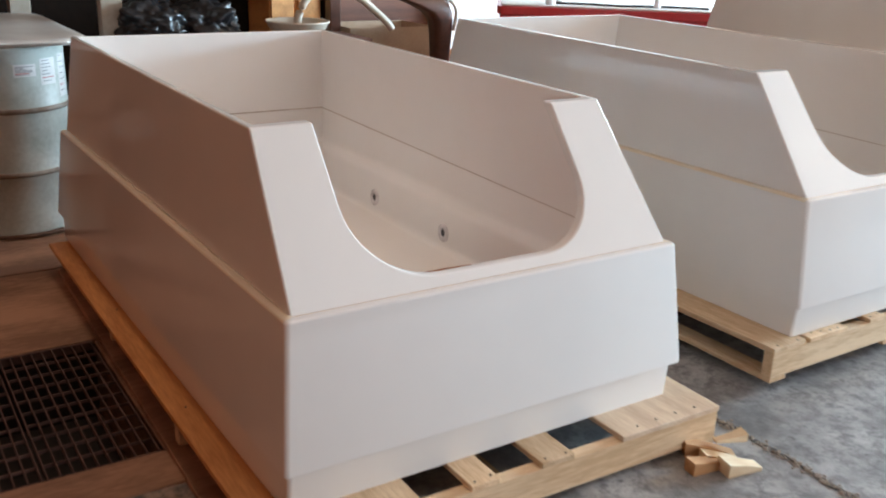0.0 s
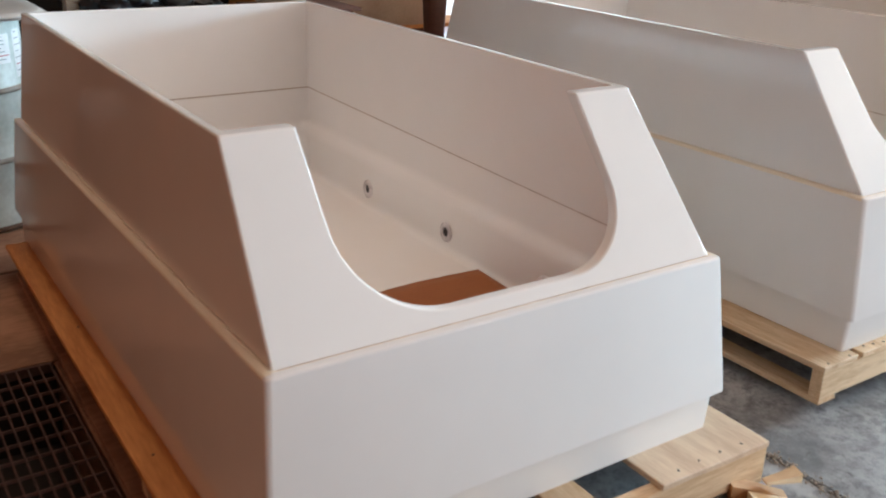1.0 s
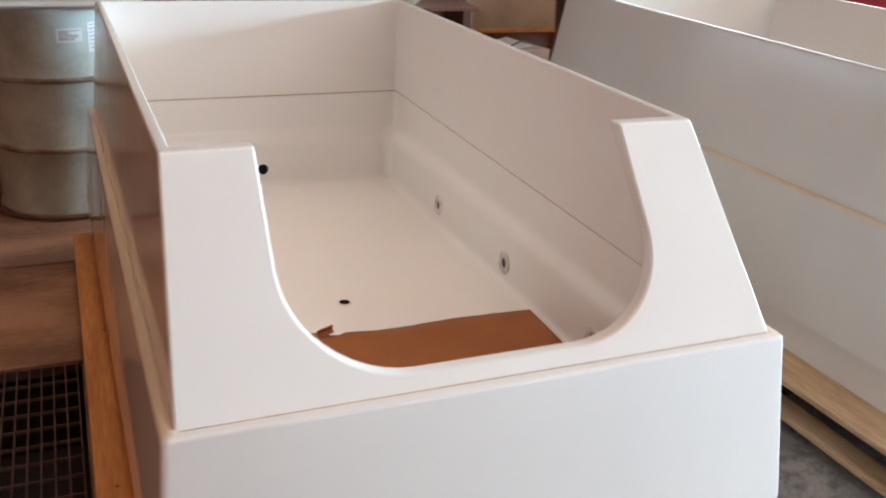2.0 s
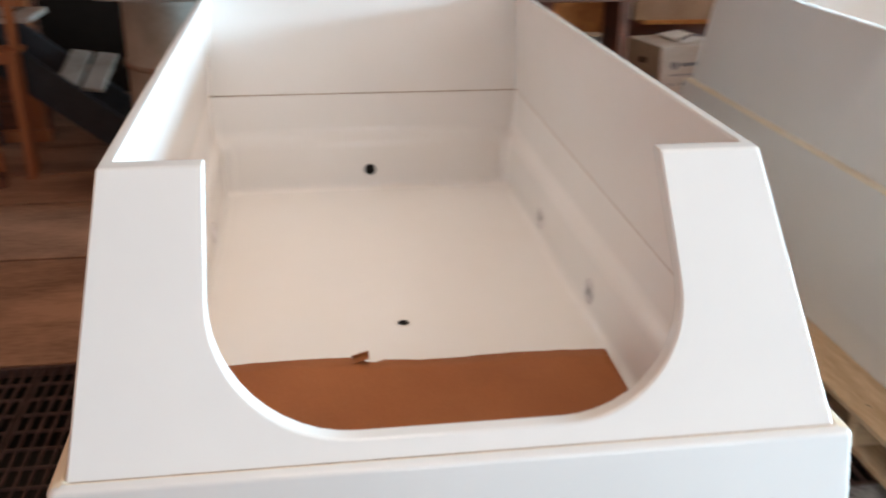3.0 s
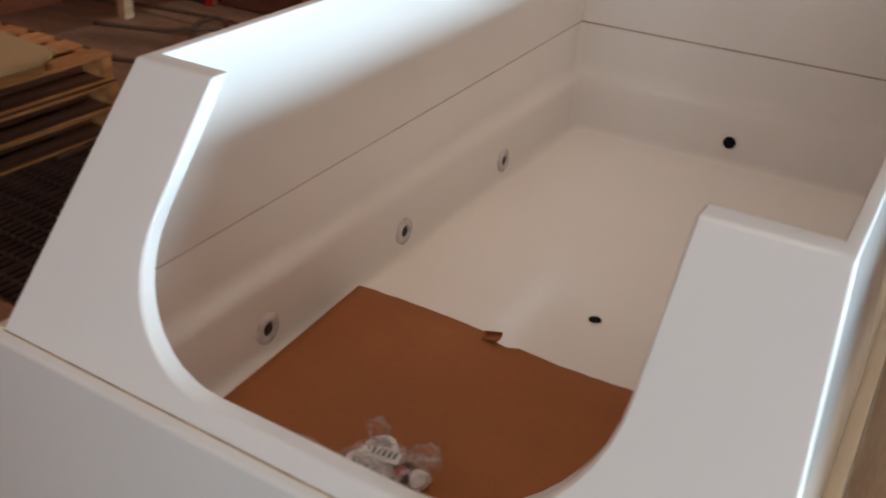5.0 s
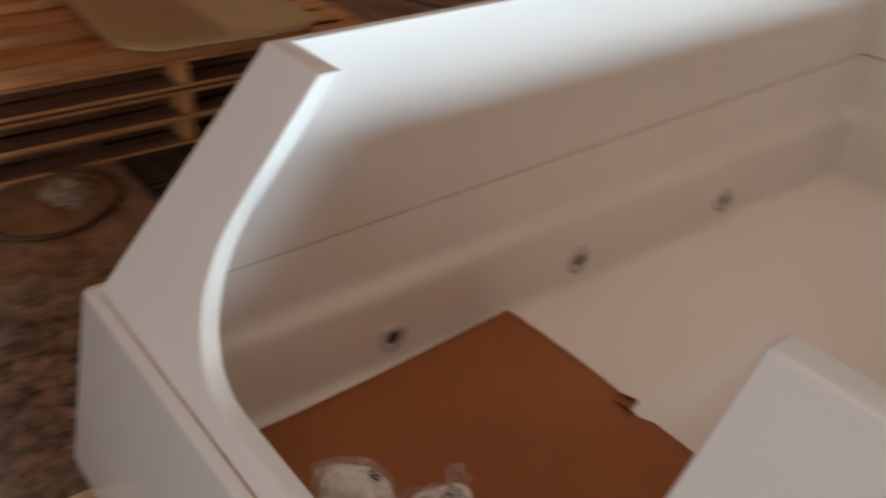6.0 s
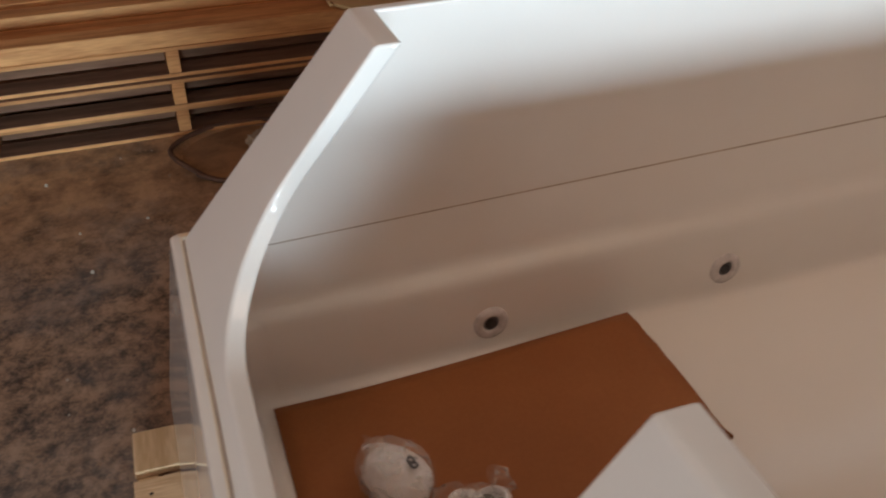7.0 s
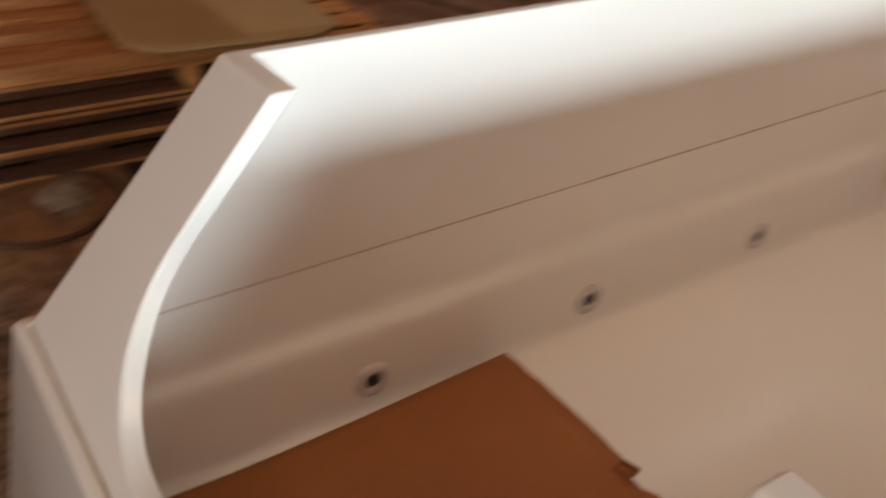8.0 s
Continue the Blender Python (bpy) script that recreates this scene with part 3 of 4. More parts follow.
# ---- floor pieces ----
def grating():
    """Steel bar gratings over the pit: panels of long bars and cross bars."""
    bar = box(-.0018, .0018, .597, 1.428, -.013, 0, 0)
    cross = box(-.153, .153, -.0018, .0018, -.012, -.002, 0)
    rim = box(-.156, .156, -.004, .004, -.030, .001, 0)
    meshes = []
    for nm, bm in (("bar", bar), ("cross_bar", cross), ("end_bar", rim)):
        me = bpy.data.meshes.new(nm)
        bm.to_mesh(me)
        bm.free()
        me.materials.append(RUST)
        meshes.append(me)
    for k in list(range(-8, 1)) + [5, 6, 7]:
        x = -.298 + .316 * k
        g = thing("floor_grate", (x, 0, 0), "dark rusty steel bar grating over a floor pit", "grate", "floor grates")
        for i in range(10):
            o = new("bar", meshes[0])
            o.parent = g
            o.location = (-.1505 + .0334 * i, 0, 0)
        for i in range(9):
            o = new("cross_bar", meshes[1])
            o.parent = g
            o.location = (0, .68 + .0825 * i, 0)
        for y in (.593, 1.432):
            o = new("end_bar", meshes[2])
            o.parent = g
            o.location = (0, y, 0)


grating()
SLR = thing("floor_sleeper", (0, 0, 0), "dirty brown timber sleeper along the end of the grating", "timber")
part("beam", box(-.134, -.03, .587, 1.443, -.30, -.002, .004), OLDWOOD, SLR)


def floor_boards():
    g = thing("board_floor", (0, 0, 0), "wide dirty brown floor boards with dark gaps", "floor boards", kind="structure")
    random.seed(4)
    ys = [1.445, 2.27, 2.90, 3.30, 3.75, 4.2, 4.6, 5.0]
    for y0, y1 in zip(ys, ys[1:]):
        x = -3.4 + random.uniform(-.6, 0)
        while x < 8.7:
            w = random.uniform(4.5, 5.2)
            part("board", box(max(x, -3.39), min(x + w, 8.69) - .012, y0 + .009, y1 - .011, -.020, random.uniform(-.004, .002), .003), OLDWOOD, g)
            x += w


floor_boards()
SLP = thing("floor_plank", (0, 0, 0), "dirty brown plank set along the front of the grating", "plank")
part("plank", box(-1.12, -.115, .405, .584, -.004, .006, .003), OLDWOOD, SLP)

CRACKM = material("crack_dirt", (.13, .11, .095), .9, dark=(.05, .042, .036), scale=30, amount=.7)
CR = bmesh.new()
random.seed(9)
pts = [Vector((1.425, .35, 0))]
while pts[-1].y > -3:
    pts.append(pts[-1] + Vector((random.uniform(-.013, .015), -random.uniform(.04, .09), 0)))
prev = None
for p in pts:
    w = random.uniform(.006, .016)
    cur = (CR.verts.new((p.x - w, p.y, .0012)), CR.verts.new((p.x + w, p.y, .0012)))
    if prev:
        CR.faces.new((prev[0], prev[1], cur[1], cur[0]))
    prev = cur
CB0 = bmesh.new()
for a, b in zip(pts, pts[1:]):
    for k in range(46):
        q = a.lerp(b, random.random())
        r = random.uniform(.001, .0045)
        bmesh.ops.create_icosphere(CB0, subdivisions=1, radius=r, matrix=pose(q.x + random.gauss(0, .013), q.y, r * .5, random.uniform(0, 90), 0, random.uniform(0, 90)))
tagged(finish("crack_crumbs", CB0, GREYPLANK, None), "crumbs of broken concrete along the floor crack", "rubble", kind="stuff")
tagged(finish("floor_crack", CR, CRACKM, None), "dark crack running across the concrete floor", "crack", kind="structure")


def wood_scrap(place, turn, size, mat):
    t = thing("wood_wedge", place, "split pale pine offcut lying on the concrete floor", "wood scrap", "wood offcuts", turn=turn)
    bm = bmesh.new()
    l, w, h = size
    random.seed(int(turn * 7 + 100 * l))
    n = 2
    rows = []
    for i in range(n + 1):
        u = i / n
        ww, hh = w * (1 - .30 * u + random.uniform(-.05, .05)), h * (1.1 - .85 * u + random.uniform(-.05, .05))
        rows.append([bm.verts.new((l * (u - .5), s * ww / 2 + random.uniform(-.002, .002), z * hh)) for s, z in ((-1, 0), (1, 0), (1, 1), (-1, 1))])
    for a, b in zip(rows, rows[1:]):
        for k in range(4):
            bm.faces.new((a[k], a[(k + 1) % 4], b[(k + 1) % 4], b[k]))
    bm.faces.new(rows[0])
    bm.faces.new(rows[-1])
    bmesh.ops.recalc_face_normals(bm, faces=bm.faces)
    part("splinter", bm, mat, t)
    return t


for pl, tu, sz, mt in (((1.232, -.203, 0), -33, (.150, .048, .040), OFFCUT), ((1.180, -.262, .0), -10, (.155, .042, .038), OFFCUT),
                           ((1.245, -.312, 0), -14, (.120, .060, .040), FRESH), ((1.232, -.246, 0), -20, (.110, .040, .030), FRESH),
                           ((1.290, -.226, .041), 160, (.095, .038, .024), FRESH)):
    wood_scrap(pl, tu, sz, mt)


def hose(points, r=.011, label="brown rubber hose lying on the floor boards", mat=HOSE):
    t = thing("hose", (0, 0, 0), label, "hose", "hoses on the floor")
    part("tube", tube(points, r, 8), mat, t, smooth=True)


# ---- stacked pallets with a tan lid ----
def flat_pallet(z, shift):
    p = thing("stacked_pallet", (-1.65 + shift, 0, z), "weathered pine pallet in a low stack", "pallet", "stacked pallets")
    for y in (-.55, .075, .84, 1.60):
        part("stringer", box(-1.10, 0, y, y + .042, .014, .091, .002), STACKPINE, p)
    for y0, y1 in ((-.508, .075), (.117, .84), (.882, 1.60)):
        part("blocking_board", box(-.142, -.124, y0 + .002, y1 - .002, .016, .089, .002), AGED_SHADED, p)
    for k in range(7):
        x = -1.10 + k * .166
        # Lower decks take the darker colour in place of shade from above.
        part("deck_board", box(x, x + .104, -.57, 1.645, .091, .105, .002), STACKPINE if z > .2 else AGED_SHADED, p)
        if k % 2 == 0:
            part("bottom_board", box(x, x + .104, -.57, 1.645, 0, .014, .002), AGED_SHADED, p)
    # Thin pine-coloured strips stand in for light on the board edges.
    for z0 in (0, .091):
        part("sawn_edge", box(-.0004, .0012, -.569, 1.644, z0 + .0012, z0 + .0128, 0), STACKPINE, p, "pale edge strip painted as if lit")
    return p


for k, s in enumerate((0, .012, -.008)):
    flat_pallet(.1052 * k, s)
TB = thing("timber_length", (-1.66, .52, .3158), "long pine timber on the edge of the pallet stack", "timber")
part("beam", box(-.09, .0, -1.1, .83, 0, .058, .003), STACKPINE, TB)
part("sawn_end", box(-.087, -.003, -1.1015, -1.0995, .003, .055, .0004), AGED_SHADED, TB)
part("sawn_end", box(-.087, -.003, .8295, .8315, .003, .055, .0004), AGED_SHADED, TB)
for k in range(4):
    tt = thing("timber_length", (-1.86 - .2 * k, .52, .3158), "long pine board on top of the pallet stack", "timber", "boards on the stack")
    end, high = .83 - .1 * (k % 2), .03 + .012 * (k % 2)
    part("beam", box(-.05, .05, -1.1, end, 0, high, .003), STACKPINE, tt)
    part("sawn_end", box(-.047, .047, -1.1015, -1.0995, .003, high - .003, .0004), AGED_SHADED, tt)
    part("sawn_end", box(-.047, .047, end - .0005, end + .0015, .003, high - .003, .0004), AGED_SHADED, tt)

LD = thing("tan_lid", (-2.17, 1.05, .3745), "tan rounded fibreglass lid lying on the pallet stack", "lid", turn=-4)
part("lid_plate", loft([rounded(-.59, .59, -.36, .36, 0, .16, 10), rounded(-.60, .60, -.37, .37, .006, .17, 10), rounded(-.60, .60, -.37, .37, .016, .17, 10),
                        rounded(-.585, .585, -.355, .355, .022, .16, 10), rounded(-.55, .55, -.32, .32, .0235, .13, 10)], cap_first=True, cap_last=True), TAN, LD)
part("rim_bead", tube([(x, y, .011) for x, y, _ in rounded(-.60, .60, -.37, .37, 0, .17, 4)] + [(.60, .20, .011)], .0075, 6), TAN, LD, smooth=True)

hose([(-1.30, .12, .012), (-1.52, .03, .012), (-1.66, .2, .012), (-1.62, .46, .012), (-1.42, .52, .012), (-1.25, .36, .012), (-1.24, .2, .012), (-1.32, .1, .012)],
     .0085, "brown hose looped on the dirty concrete", RINGM)
RG = thing("rag", (-1.47, .36, .0), "pale crumpled paper rag on the dirty floor", "rag")
part("cloth", blob((.085, .06, .022), 2.2, 4, .6, 2.5, m=pose(0, 0, .018)), PLASTER, RG)
DP = thing("floor_patch", (-1.44, .28, .001), "thin oval plywood scrap on the floor", "board")
part("panel", lathe([(.15, 0), (.19, .002), (.19, .006), (.185, .007)], 28, m=Matrix.Diagonal((1, 1.15, 1, 1))), PATCH, DP)


# ---- drum ----
def drum(place):
    t = thing("steel_drum", place, "pale green-grey steel drum with rolling hoops and paper labels", "drum")
    pr = [(.282, 0), (.292, .004), (.292, .018), (.283, .024)]
    for z in (.295, .59):
        pr += [(.283, z - .022), (.291, z - .010), (.294, z), (.291, z + .010), (.283, z + .022)]
    pr += [(.283, .852), (.292, .860), (.293, .880), (.286, .885)]
    part("body", lathe(pr, 56), DRUM, t, smooth=True)
    for z in (.295, .59):
        part("hoop", lathe([(.2905, z - .012), (.2955, z - .004), (.2955, z + .004), (.2905, z + .012)], 56), DRUMRIM, t, "rust-streaked rolling hoop", True)
    def sticker(a0, a1, z0, z1, mat, lift, name, parent):
        bm = bmesh.new()
        n = 10
        lo = [bm.verts.new(((.283 + lift) * math.cos(a0 + (a1 - a0) * i / n), (.283 + lift) * math.sin(a0 + (a1 - a0) * i / n), z0)) for i in range(n + 1)]
        hi = [bm.verts.new((v.co.x, v.co.y, z1)) for v in lo]
        for i in range(n):
            bm.faces.new((lo[i], lo[i + 1], hi[i + 1], hi[i]))
        return part(name, bm, mat, parent, smooth=True)
    for a0, a1, z0, z1 in ((-1.53, -1.17, .745, .80), (-1.09, -.77, .70, .82), (-.67, -.41, .63, .83)):
        s = sticker(radians(math.degrees(a0)), a1, z0, z1, WHITEP, .0012, "label", t)
        random.seed(int(-a0 * 100))
        for k in range(7):
            zz = z1 - .008 - k * (z1 - z0 - .012) / 7
            sticker(a0 + .03, a0 + (a1 - a0) * random.uniform(.4, .9), zz - .0035, zz, FAINT if k != 5 else REDINK, .0022, "print_bar", s)
    return t


drum((-.12, 3.06, 0))
L2 = thing("pale_cover", (-.14, 3.42, .885), "pale rounded moulded cover lying on the steel drum", "cover")
part("cover_plate", loft([rounded(-.37, .37, -.68, .68, 0, .16, 10), rounded(-.38, .38, -.69, .69, .008, .17, 10), rounded(-.38, .38, -.69, .69, .02, .17, 10),
                          rounded(-.365, .365, -.675, .675, .027, .16, 10), rounded(-.33, .33, -.64, .64, .030, .13, 10)], cap_first=True, cap_last=True), LID, L2)
part("rim_bead", tube([(x, y, .014) for x, y, _ in rounded(-.38, .38, -.69, .69, 0, .17, 4)] + [(.38, .52, .014)], .0075, 6), LID, L2, smooth=True)


# ---- workbench and timber along the back ----
def bench():
    t = thing("workbench", (0, 0, 0), "orange pine workbench frame with slender legs and clutter on top", "workbench")
    part("top_rail", box(-2.74, -.92, 3.22, 3.27, .545, .60, .004), STUD, t)
    part("bench_top", box(-2.74, -.92, 3.272, 3.41, .575, .60, .004), STUD, t)
    for x, lean in ((-1.20, 2.5), (-1.075, 3), (-.935, 1), (-2.0, 0), (-2.70, 0)):
        part("leg", box(-.019, .019, 3.225, 3.265, 0, .545, .003, m=pose(x, 0, 0, 0, -lean, 0)), STUD, t)
    for k in range(3):
        part("front_panel", box(-2.655, -2.03, 3.272, 3.288, .012 + .186 * k, .194 + .186 * k, .003), DARKWOOD, t, "dark red-brown front board")
    part("painted_foot", box(-2.724, -2.676, 3.20, 3.224, .0, .13, .003), RED, t, "red painted foot")
    part("upright", box(-.965, -.925, 3.30, 3.34, .601, 1.35, .003), STUD, t)
    part("upright", box(-1.16, -1.13, 3.34, 3.37, .601, 1.25, .003), STUD, t)
    part("brace", box(-.02, .02, 3.205, 3.219, -.09, .09, .002, m=pose(-1.55, 0, .565, 0, 35, 0)), PLY, t)
    for x in (-2.72, -.98):
        part("back_leg", box(x, x + .045, 3.33, 3.37, 0, .574, .003), STUD, t)
    return t


bench()
for k, (x, y, s, mat) in enumerate(((-2.0, 3.36, (.13, .05, .03), LEATHER), (-1.75, 3.32, (.10, .04, .025), PINE), (-1.42, 3.34, (.12, .035, .03), LEATHER), (-1.2, 3.36, (.035, .035, .10), DARKSTEEL))):
    tl = thing("tool_block", (x, y, .60), "small worn wooden and metal tool on the workbench", "tool", "tools on the bench", turn=17 * k)
    part("body", box(-s[0], s[0], -s[1], s[1], 0, 2 * s[2], .008, seg=2), mat, tl)
    part("handle", tube([(-s[0] * .5, 0, 2 * s[2] - .006), (-s[0] * .3, 0, 2 * s[2] + .03), (s[0] * .3, 0, 2 * s[2] + .03), (s[0] * .5, 0, 2 * s[2] - .006)], .008), HOSE, tl, smooth=True)


def stud_wall():
    t = thing("timber_partition", (0, 0, 0), "dark red-brown board partition with pine studs", "partition", kind="structure")
    for k in range(9):
        part("plank", box(-3.39, -1.0, 3.96, 3.985, .002 + .2 * k, .196 + .2 * k, .003), DARKWOOD, t)
    for x in (-3.3, -2.6, -1.85, -1.1):
        part("stud", box(x, x + .07, 3.915, 3.958, 0, 1.82, .003), STUD, t)
    part("bottom_rail", box(-3.39, -1.0, 3.86, 3.912, .0, .06, .003), STUD, t)


stud_wall()


def stair():
    t = thing("step_unit", (0, 3.43, -.0), "dark open-riser step unit with pale worn treads", "steps")
    for y in (0, .37):
        part("stringer", box(-.76, .27, y, y + .03, -.08, .08, .004, m=pose(-.70, 0, .262, 0, 38.6, 0)), DARKSTEEL, t)
    for x, z in ((-1.02, .70), (-.50, .10)):
        m = pose(x, 0, z)
        tr = part("tread", box(-.115, .115, .032, .368, -.014, .014, .003, m=m), GREYPLANK, t)
        # The gap is a thin strip on the tread, painted black as shade.
        part("tread_gap", box(-.012, .012, .034, .366, .0142, .0152, 0, m=m), HOLE, tr)
    part("foot", box(-.475, -.44, .032, .368, 0, .05, .003), DARKSTEEL, t)
    part("post", box(-1.27, -1.23, .372, .40, 0, .70, .003), DARKSTEEL, t)


stair()
PBD = thing("pale_board", (-.715, 3.635, .425), "pale worn board lying aslant on the dark steps", "board")
part("plank", box(-.115, -.012, -.15, .15, -.012, .012, .004, m=pose(0, 0, 0, 24, 6, -6)), GREYPLANK, PBD)
part("plank", box(.012, .115, -.15, .15, -.012, .012, .004, m=pose(0, 0, 0, 24, 6, -6)), GREYPLANK, PBD)
part("cleat", box(-.11, .11, .02, .07, -.034, -.013, .003, m=pose(0, 0, 0, 24, 6, -6)), DARKWOOD, PBD)

# ---- clutter behind the tub ----
for x, y, wd in ((.475, 3.55, .115), (.125, 4.25, .115)):
    pt = thing("timber_post", (x, y, 0), "pale painted timber post against the dark back of the workshop", "post", "timber posts")
    part("shaft", box(0, wd, 0, .09, 0, 2.2, .004), PLASTER, pt)
PW = thing("timber_post", (-2.90, 2.72, 0), "pale pine post standing on the floor boards", "post", "timber posts")
part("shaft", box(0, .065, 0, .06, 0, 1.5, .004), PINE, PW)
BT = thing("side_table", (.92, 3.62, 0), "low dark table carrying rubbish bags", "table")
part("tabletop", box(-.42, .42, -.22, .25, .70, .73, .004), DARKWOOD, BT)
for x in (-.39, .35):
    for y in (-.2, .2):
        part("leg", box(x, x + .04, y, y + .04, 0, .70, .003), DARKWOOD, BT)
for k, (x, z, s) in enumerate(((.75, .86, (.22, .18, .15)), (1.05, .87, (.2, .17, .14)))):
    bg = thing("rubbish_bag", (x, 3.60, .725), "shiny crumpled black plastic rubbish bag", "bag", "rubbish bags")
    part("film", blob(s, 3.7 + k * 2, 5, .30, 2.0, m=pose(0, 0, z - .725)), BLACKBAG, bg, smooth=True)
CB = thing("tool_cabinet", (2.06, 4.76, 0), "worn orange plywood cabinet", "cabinet")
part("body", box(-.20, .20, -.2, .2, 0, 1.35, .005), PLY, CB)
part("door", box(-.19, -.02, -.222, -.203, .05, 1.3, .003), PLY, CB)
part("door", box(.02, .19, -.222, -.203, .05, 1.3, .003), PLY, CB)
CT = thing("side_counter", (2.0, 3.38, 0), "low plywood counter behind the tub", "counter")
part("worktop", box(-.62, -.06, -.20, .22, .795, .815, .003), DARKWOOD, CT)
for x in (-.50, -.12):
    part("leg", box(x, x + .05, -.12, .14, 0, .795, .003), DARKWOOD, CT)
HS = thing("bent_pipe", (1.86, 3.44, .815), "cream plastic pipe bent in an arch", "pipe")
part("pipe", tube([(-.28, .0, .022), (-.275, 0, .12), (-.20, 0, .23), (-.04, 0, .27), (.12, 0, .22), (.22, 0, .15), (.32, 0, .07), (.36, 0, .022)], .023, 10), CREAMHOSE, HS, smooth=True)
PN = thing("shallow_pan", (1.53, 3.34, .815), "cream moulded pan with a rolled rim", "pan")
part("bowl", lathe([(.10, 0), (.16, .06), (.175, .095), (.185, .10), (.19, .092), (.18, .085), (.165, .055), (.10, -.0 + .012)], 36), CREAMHOSE, PN, smooth=True)


def open_box(place, w, d, h, mat, label, turn=0):
    t = thing("open_carton", place, label, "box", turn=turn)
    e = .005
    for nm, b in (("side", (-w / 2, w / 2, -d / 2, -d / 2 + e, 0, h)), ("side", (-w / 2, w / 2, d / 2 - e, d / 2, 0, h)),
                  ("side", (-w / 2, -w / 2 + e, -d / 2 + e, d / 2 - e, 0, h)), ("side", (w / 2 - e, w / 2, -d / 2 + e, d / 2 - e, 0, h)),
                  ("base", (-w / 2 + e, w / 2 - e, -d / 2 + e, d / 2 - e, .001, .006))):
        part(nm, box(*b, .001), mat, t)
    return t


open_box((2.56, 4.24, .571), .68, .47, .213, CARTON, "open brown cardboard carton on the shelf", 0)


def printed_carton(place, w, d, h, turn, top):
    t = thing("printed_carton", place, "white printed shipping carton with grey lettering blocks" if top else "white printed carton with brown flaps", "box", "printed cartons", turn=turn)
    b = part("body", box(-w / 2, w / 2, -d / 2, d / 2, 0, h, .003), CARTON_SHADED, t)
    part("brown_side", box(-w / 2 - .002, -w / 2 - .0005, -d / 2 + .004, d / 2 - .004, .004, h - .004, 0), CARTON, b)
    # The hand hole is a flat patch, the shade inside painted black.
    part("hand_hole", box(-w / 2 - .004, -w / 2 - .0025, -.03, .03, h * .78, h * .84, 0), HOLE, b)
    yf = -d / 2 - .0012
    part("logo", lathe([(.022, 0), (.022, .001)], 20, m=pose(-w * .28, yf, h * .80, 90)), INK, b)
    part("print_bar", box(-w * .18, w * .38, yf, yf + .0006, h * .785, h * .825, 0), INK, b)
    part("print_bar", box(-w * .34, w * .20, yf, yf + .0006, h * .690, h * .708, 0), FAINT, b)
    for k in range(5):
        z = h * (.60 - .095 * k)
        part("print_mark", box(-w * .33, -w * .27, yf, yf + .0006, z - .008, z + .008, 0), INK if k > 2 else FAINT, b)
        part("print_bar", box(-w * .16, w * (.02 + .05 * ((k * 2) % 3)), yf, yf + .0006, z - .008, z + .008, 0), INK if k % 2 == 0 else FAINT, b)
    part("print_bar", box(-w * .34, -w * .08, yf, yf + .0006, h * .085, h * .105, 0), INK, b)
    if top:
        part("flap", box(-.07, .09, -.10, .10, 0, .004, .001, m=pose(.02, 0, h + .012, 6, -4, 12)), WHITEP, t)
        part("tape_strap", tube([(-.02, -.06, h + .01), (.05, -.07, h + .035), (.12, -.05, h + .02), (.14, .02, h + .012)], .006), INK, t)
    else:
        part("flap", box(-w / 2, w / 2, -d / 2, .04, 0, .004, .001, m=pose(0, 0, h + .012, -8, 3, 0)), CARTON, t)
    return t


printed_carton((2.37, 3.72, .002), .40, .34, .51, 12, True)
printed_carton((1.90, 3.92, .002), .31, .34, .49, 4, False)
PB = thing("timber_post", (2.155, 4.12, 0), "dark brown timber post beside the cartons", "post", "timber posts")
part("shaft", box(-.03, .05, 0, .08, 0, 2.2, .004), LEATHER, PB)
SH = thing("carton_shelf", (2.6, 4.2, 0), "brown plywood shelf behind the cartons", "shelf")
part("back", box(-.32, 1.0, .30, .32, 0, 1.4, .003), DARKWOOD, SH)
part("board", box(-.32, 1.0, -.20, .298, .545, .57, .003), PLY, SH)

SF = thing("vinyl_seat", (2.62, 3.62, 0), "dark brown vinyl seat with a scrolled pale-piped arm", "seat")
part("arm", loft([rounded(.05, .165, -.02, .10, 0, .04, 6), rounded(.05, .17, -.02, .10, .60, .04, 6), rounded(.045, .175, -.03, .11, .76, .04, 6), rounded(.03, .178, -.04, .12, .86, .05, 6),
                  rounded(-.02, .172, -.04, .12, .92, .05, 6), rounded(-.14, .15, -.03, .13, .975, .05, 6), rounded(-.32, .08, .0, .14, 1.04, .05, 6)], cap_first=True, cap_last=True), LEATHER, SF, smooth=True)
part("piping", tube([(.160, -.042, .80), (.178, -.046, .90), (.170, -.045, .955), (.135, -.03, 1.0)], .012), CREAMHOSE, SF, smooth=True)

DC = thing("floor_cabinet", (-2.94, 3.30, 0), "dark green-black low cabinet on the floor boards", "cabinet")
part("body", box(-.17, .17, -.07, .40, .0, .52, .006), DARKSTEEL, DC)
part("drawer_front", box(-.15, .15, -.086, -.072, .05, .25, .004), DARKSTEEL, DC)
part("drawer_front", box(-.15, .15, -.086, -.072, .27, .47, .004), DARKSTEEL, DC)

RT = thing("red_mould", (3.894, 3.222, 0), "red moulded tank with a white flat top", "tank", turn=-36)
part("body", loft([rounded(-.80, .90, -.22, .35, z, .05, 5) for z in (0, .90)] + [rounded(-.82, .92, -.24, .37, .915, .05, 5), rounded(-.82, .92, -.24, .37, .965, .05, 5)], cap_first=True, cap_last=True), RED, RT)
part("top", box(-.79, .89, -.20, .34, .966, .978, .003), WHITEP, RT)
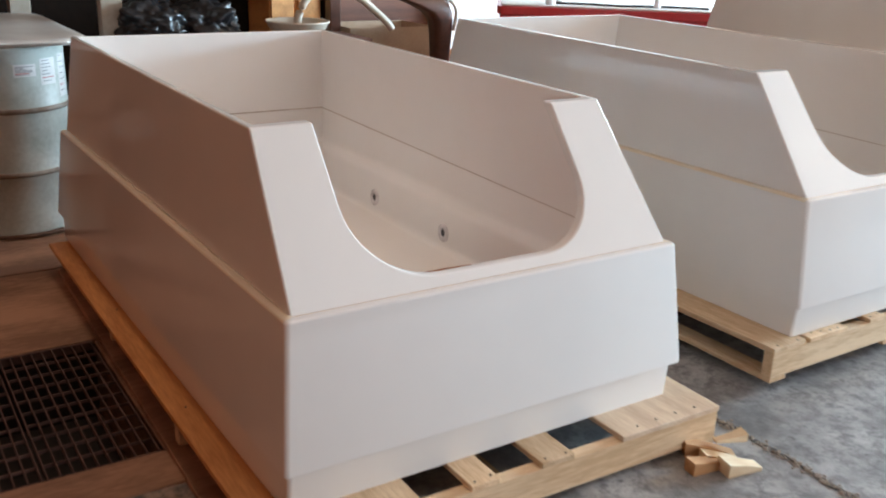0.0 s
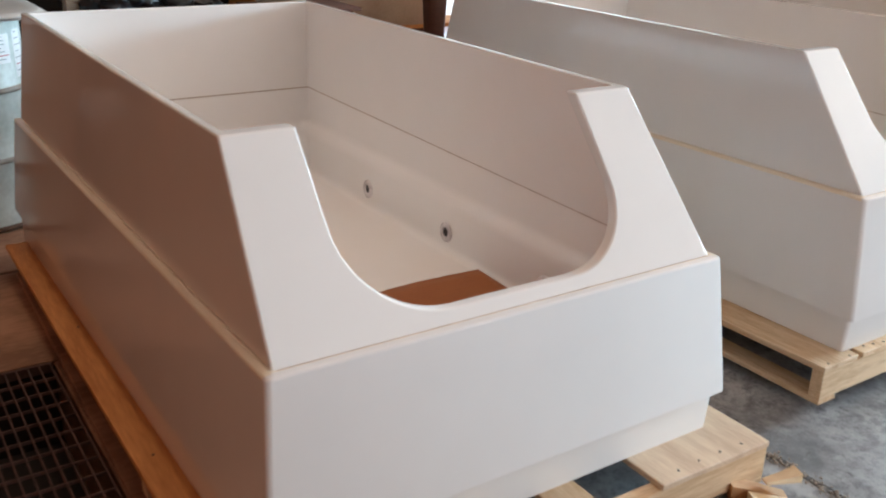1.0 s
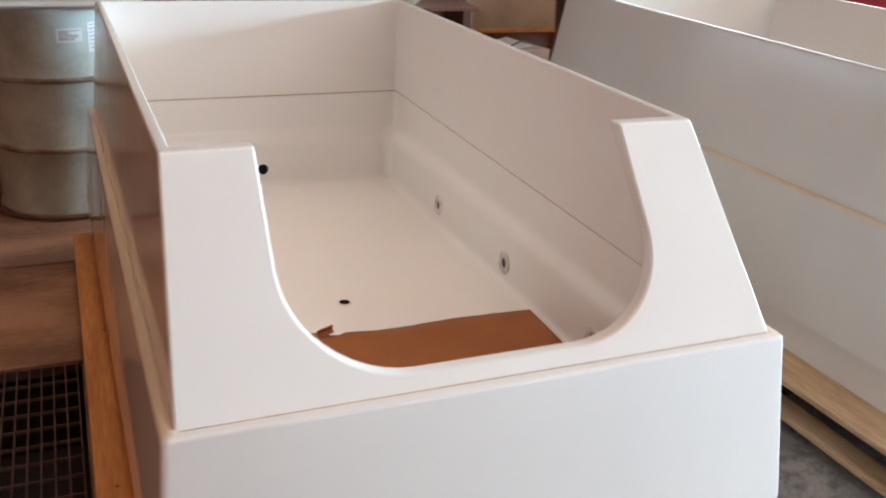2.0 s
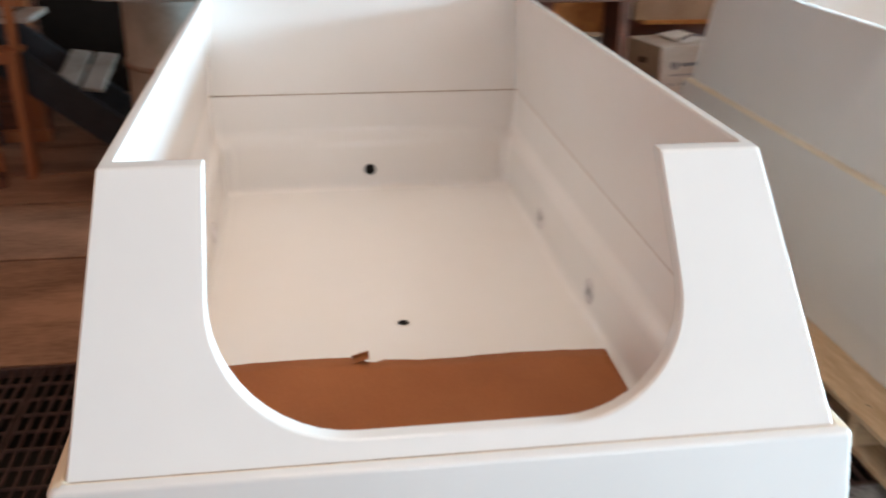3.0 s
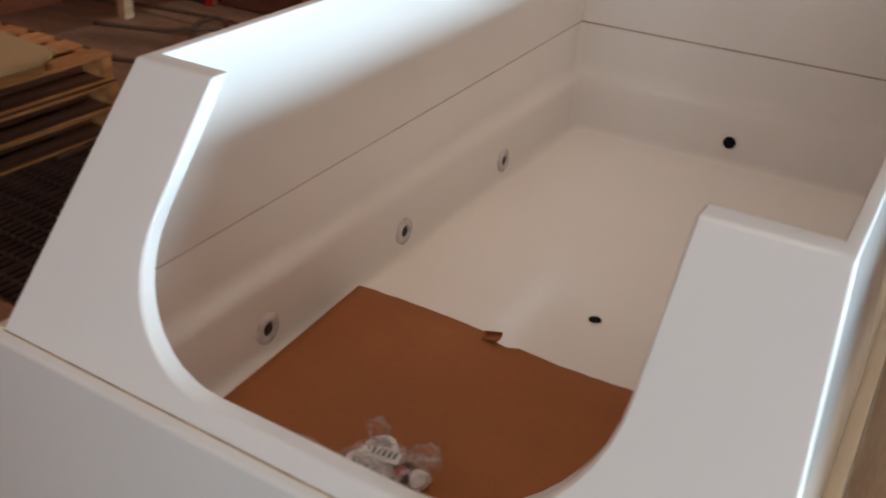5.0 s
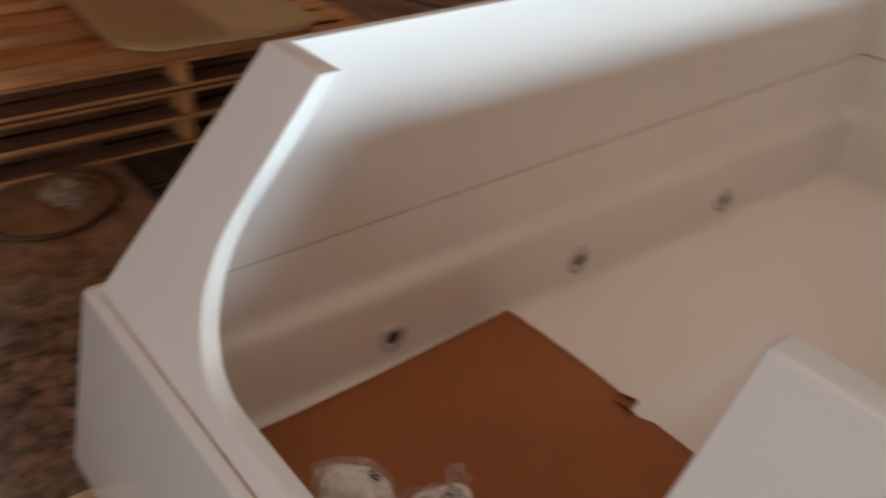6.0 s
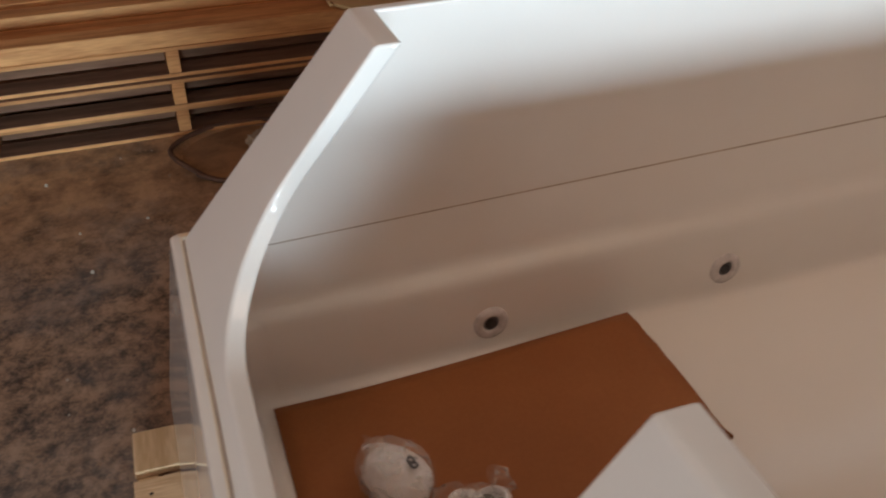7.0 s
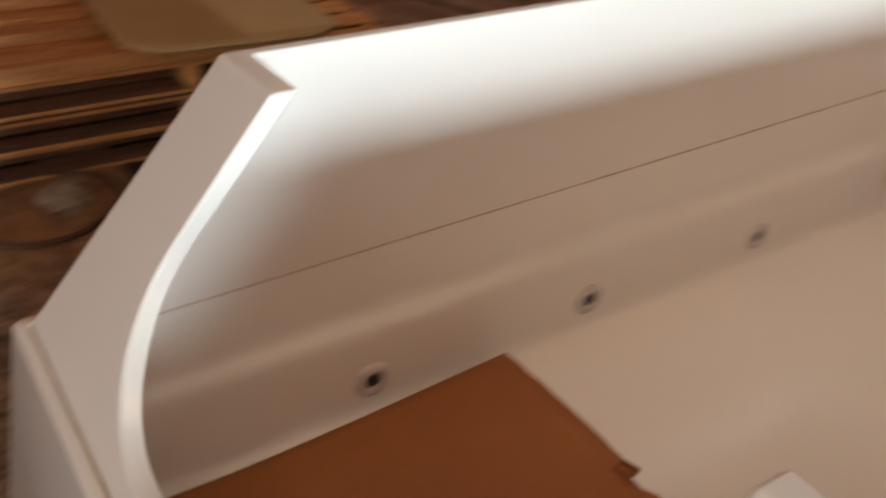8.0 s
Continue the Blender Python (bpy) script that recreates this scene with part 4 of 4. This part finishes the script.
for k, (x, y, s) in enumerate(((3.477, 3.414, .035), (3.587, 3.445, .028), (4.096, 3.0, .025))):
    ct = thing("small_jar", (x, y, .978), "small white plastic jar on the red tank", "jar", "jars")
    part("body", lathe([(s, 0), (s, .05), (s * .7, .058)], 16), FITTING, ct, smooth=True)
    part("lid", lathe([(s * .75, .058), (s * .75, .074)], 16), WHITEP, ct, smooth=True)
WB = thing("white_panel", (4.0, 4.35, 0), "tall white gelcoat panel standing behind the red tank", "panel")
part("sheet", box(-.76, 2.4, 0, .03, 0, 1.75, .006), GEL, WB)
CBL = thing("cable", (3.74, 3.26, .978), "black cable lying on the red tank", "cable", turn=-36)
part("wire", tube([(-.3, 0, .008), (-.05, .05, .008), (.2, -.03, .008), (.5, .06, .008), (.8, 0, .008)], .007), HOLE, CBL, smooth=True)

H = .0115
hose([(-3.3, 2.90, H), (-2.81, 2.99, H), (-2.4, 3.03, H), (-2.07, 2.99, H), (-1.7, 2.84, H), (-1.2, 2.80, H)])
hose([(-2.9, 2.56, H), (-2.53, 2.68, H), (-2.36, 2.74, H + .023), (-2.12, 2.87, H + .023), (-1.85, 2.82, H), (-1.4, 2.62, H)])
hose([(-2.6, 2.12, H), (-2.17, 2.28, H), (-2.02, 2.40, H + .023), (-1.90, 2.44, H + .023), (-1.74, 2.38, H), (-1.66, 2.30, H)])
hose([(-1.40, 2.22, H), (-1.63, 2.25, H), (-1.97, 2.41, H), (-2.14, 2.52, H), (-2.36, 2.74, H), (-2.48, 2.90, H), (-2.40, 2.98, H + .024), (-2.22, 2.88, H), (-2.10, 2.73, H), (-1.98, 2.56, H),
      (-1.92, 2.44, H), (-2.0, 2.36, H)], .0115, "brown rubber hose lying in a loop on the floor boards")
hose([(-2.1, 1.72, H), (-1.88, 1.95, H), (-1.86, 2.15, H), (-1.83, 2.33, H)])
hose([(-1.60, 1.30, H), (-1.62, 1.65, H), (-1.60, 1.90, H), (-1.59, 2.12, H), (-1.56, 2.22, H + .02), (-1.3, 2.4, H)])

OFF = thing("wood_offcut", (-1.13, 3.12, .002), "dark red-brown timber offcut at the foot of the workbench", "wood scrap", turn=14)
part("block", box(-.11, .11, -.035, .035, 0, .06, .006), DARKWOOD, OFF)
part("knob", lathe([(.022, 0), (.028, .008), (.022, .02), (.010, .024)], 14, m=pose(-.07, -.01, .06)), HOSE, OFF, smooth=True)
CH = bmesh.new()
random.seed(21)
for k in range(70):
    q = (random.uniform(-1.6, -.16), random.uniform(-1.2, .56))
    e = random.uniform(.002, .006)
    bmesh.ops.create_icosphere(CH, subdivisions=1, radius=e, matrix=pose(q[0], q[1], e * .3, random.uniform(0, 90), random.uniform(0, 90), 0) @ Matrix.Diagonal((random.uniform(.8, 2.2), 1, .6, 1)))
tagged(finish("floor_chips", CH, GREYPLANK), "pale chips and crumbs scattered on the dirty concrete", "debris", kind="stuff")

CN = thing("paint_can", (-1.06, 3.31, .60), "small blue-grey can on the workbench", "can")
part("body", lathe([(.030, 0), (.032, .003), (.032, .075), (.030, .08), (.010, .081)], 20), DRUM, CN, smooth=True)
part("lid", lathe([(.027, .0805), (.029, .083), (.027, .088), (.008, .089)], 20), DARKSTEEL, CN, smooth=True)
SK = thing("pale_stick", (-1.27, 3.29, .60), "pale planed stick lying on the workbench", "stick", turn=5)
part("bar", box(-.09, .09, -.014, .014, 0, .025, .003), FRESH, SK)

hose([(-.12 + .325 * math.cos(radians(a)), 3.06 + .325 * math.sin(radians(a)), H) for a in (190, 220, 250, 280, 310, 335)], .0105, "dark hose curled round the foot of the drum")
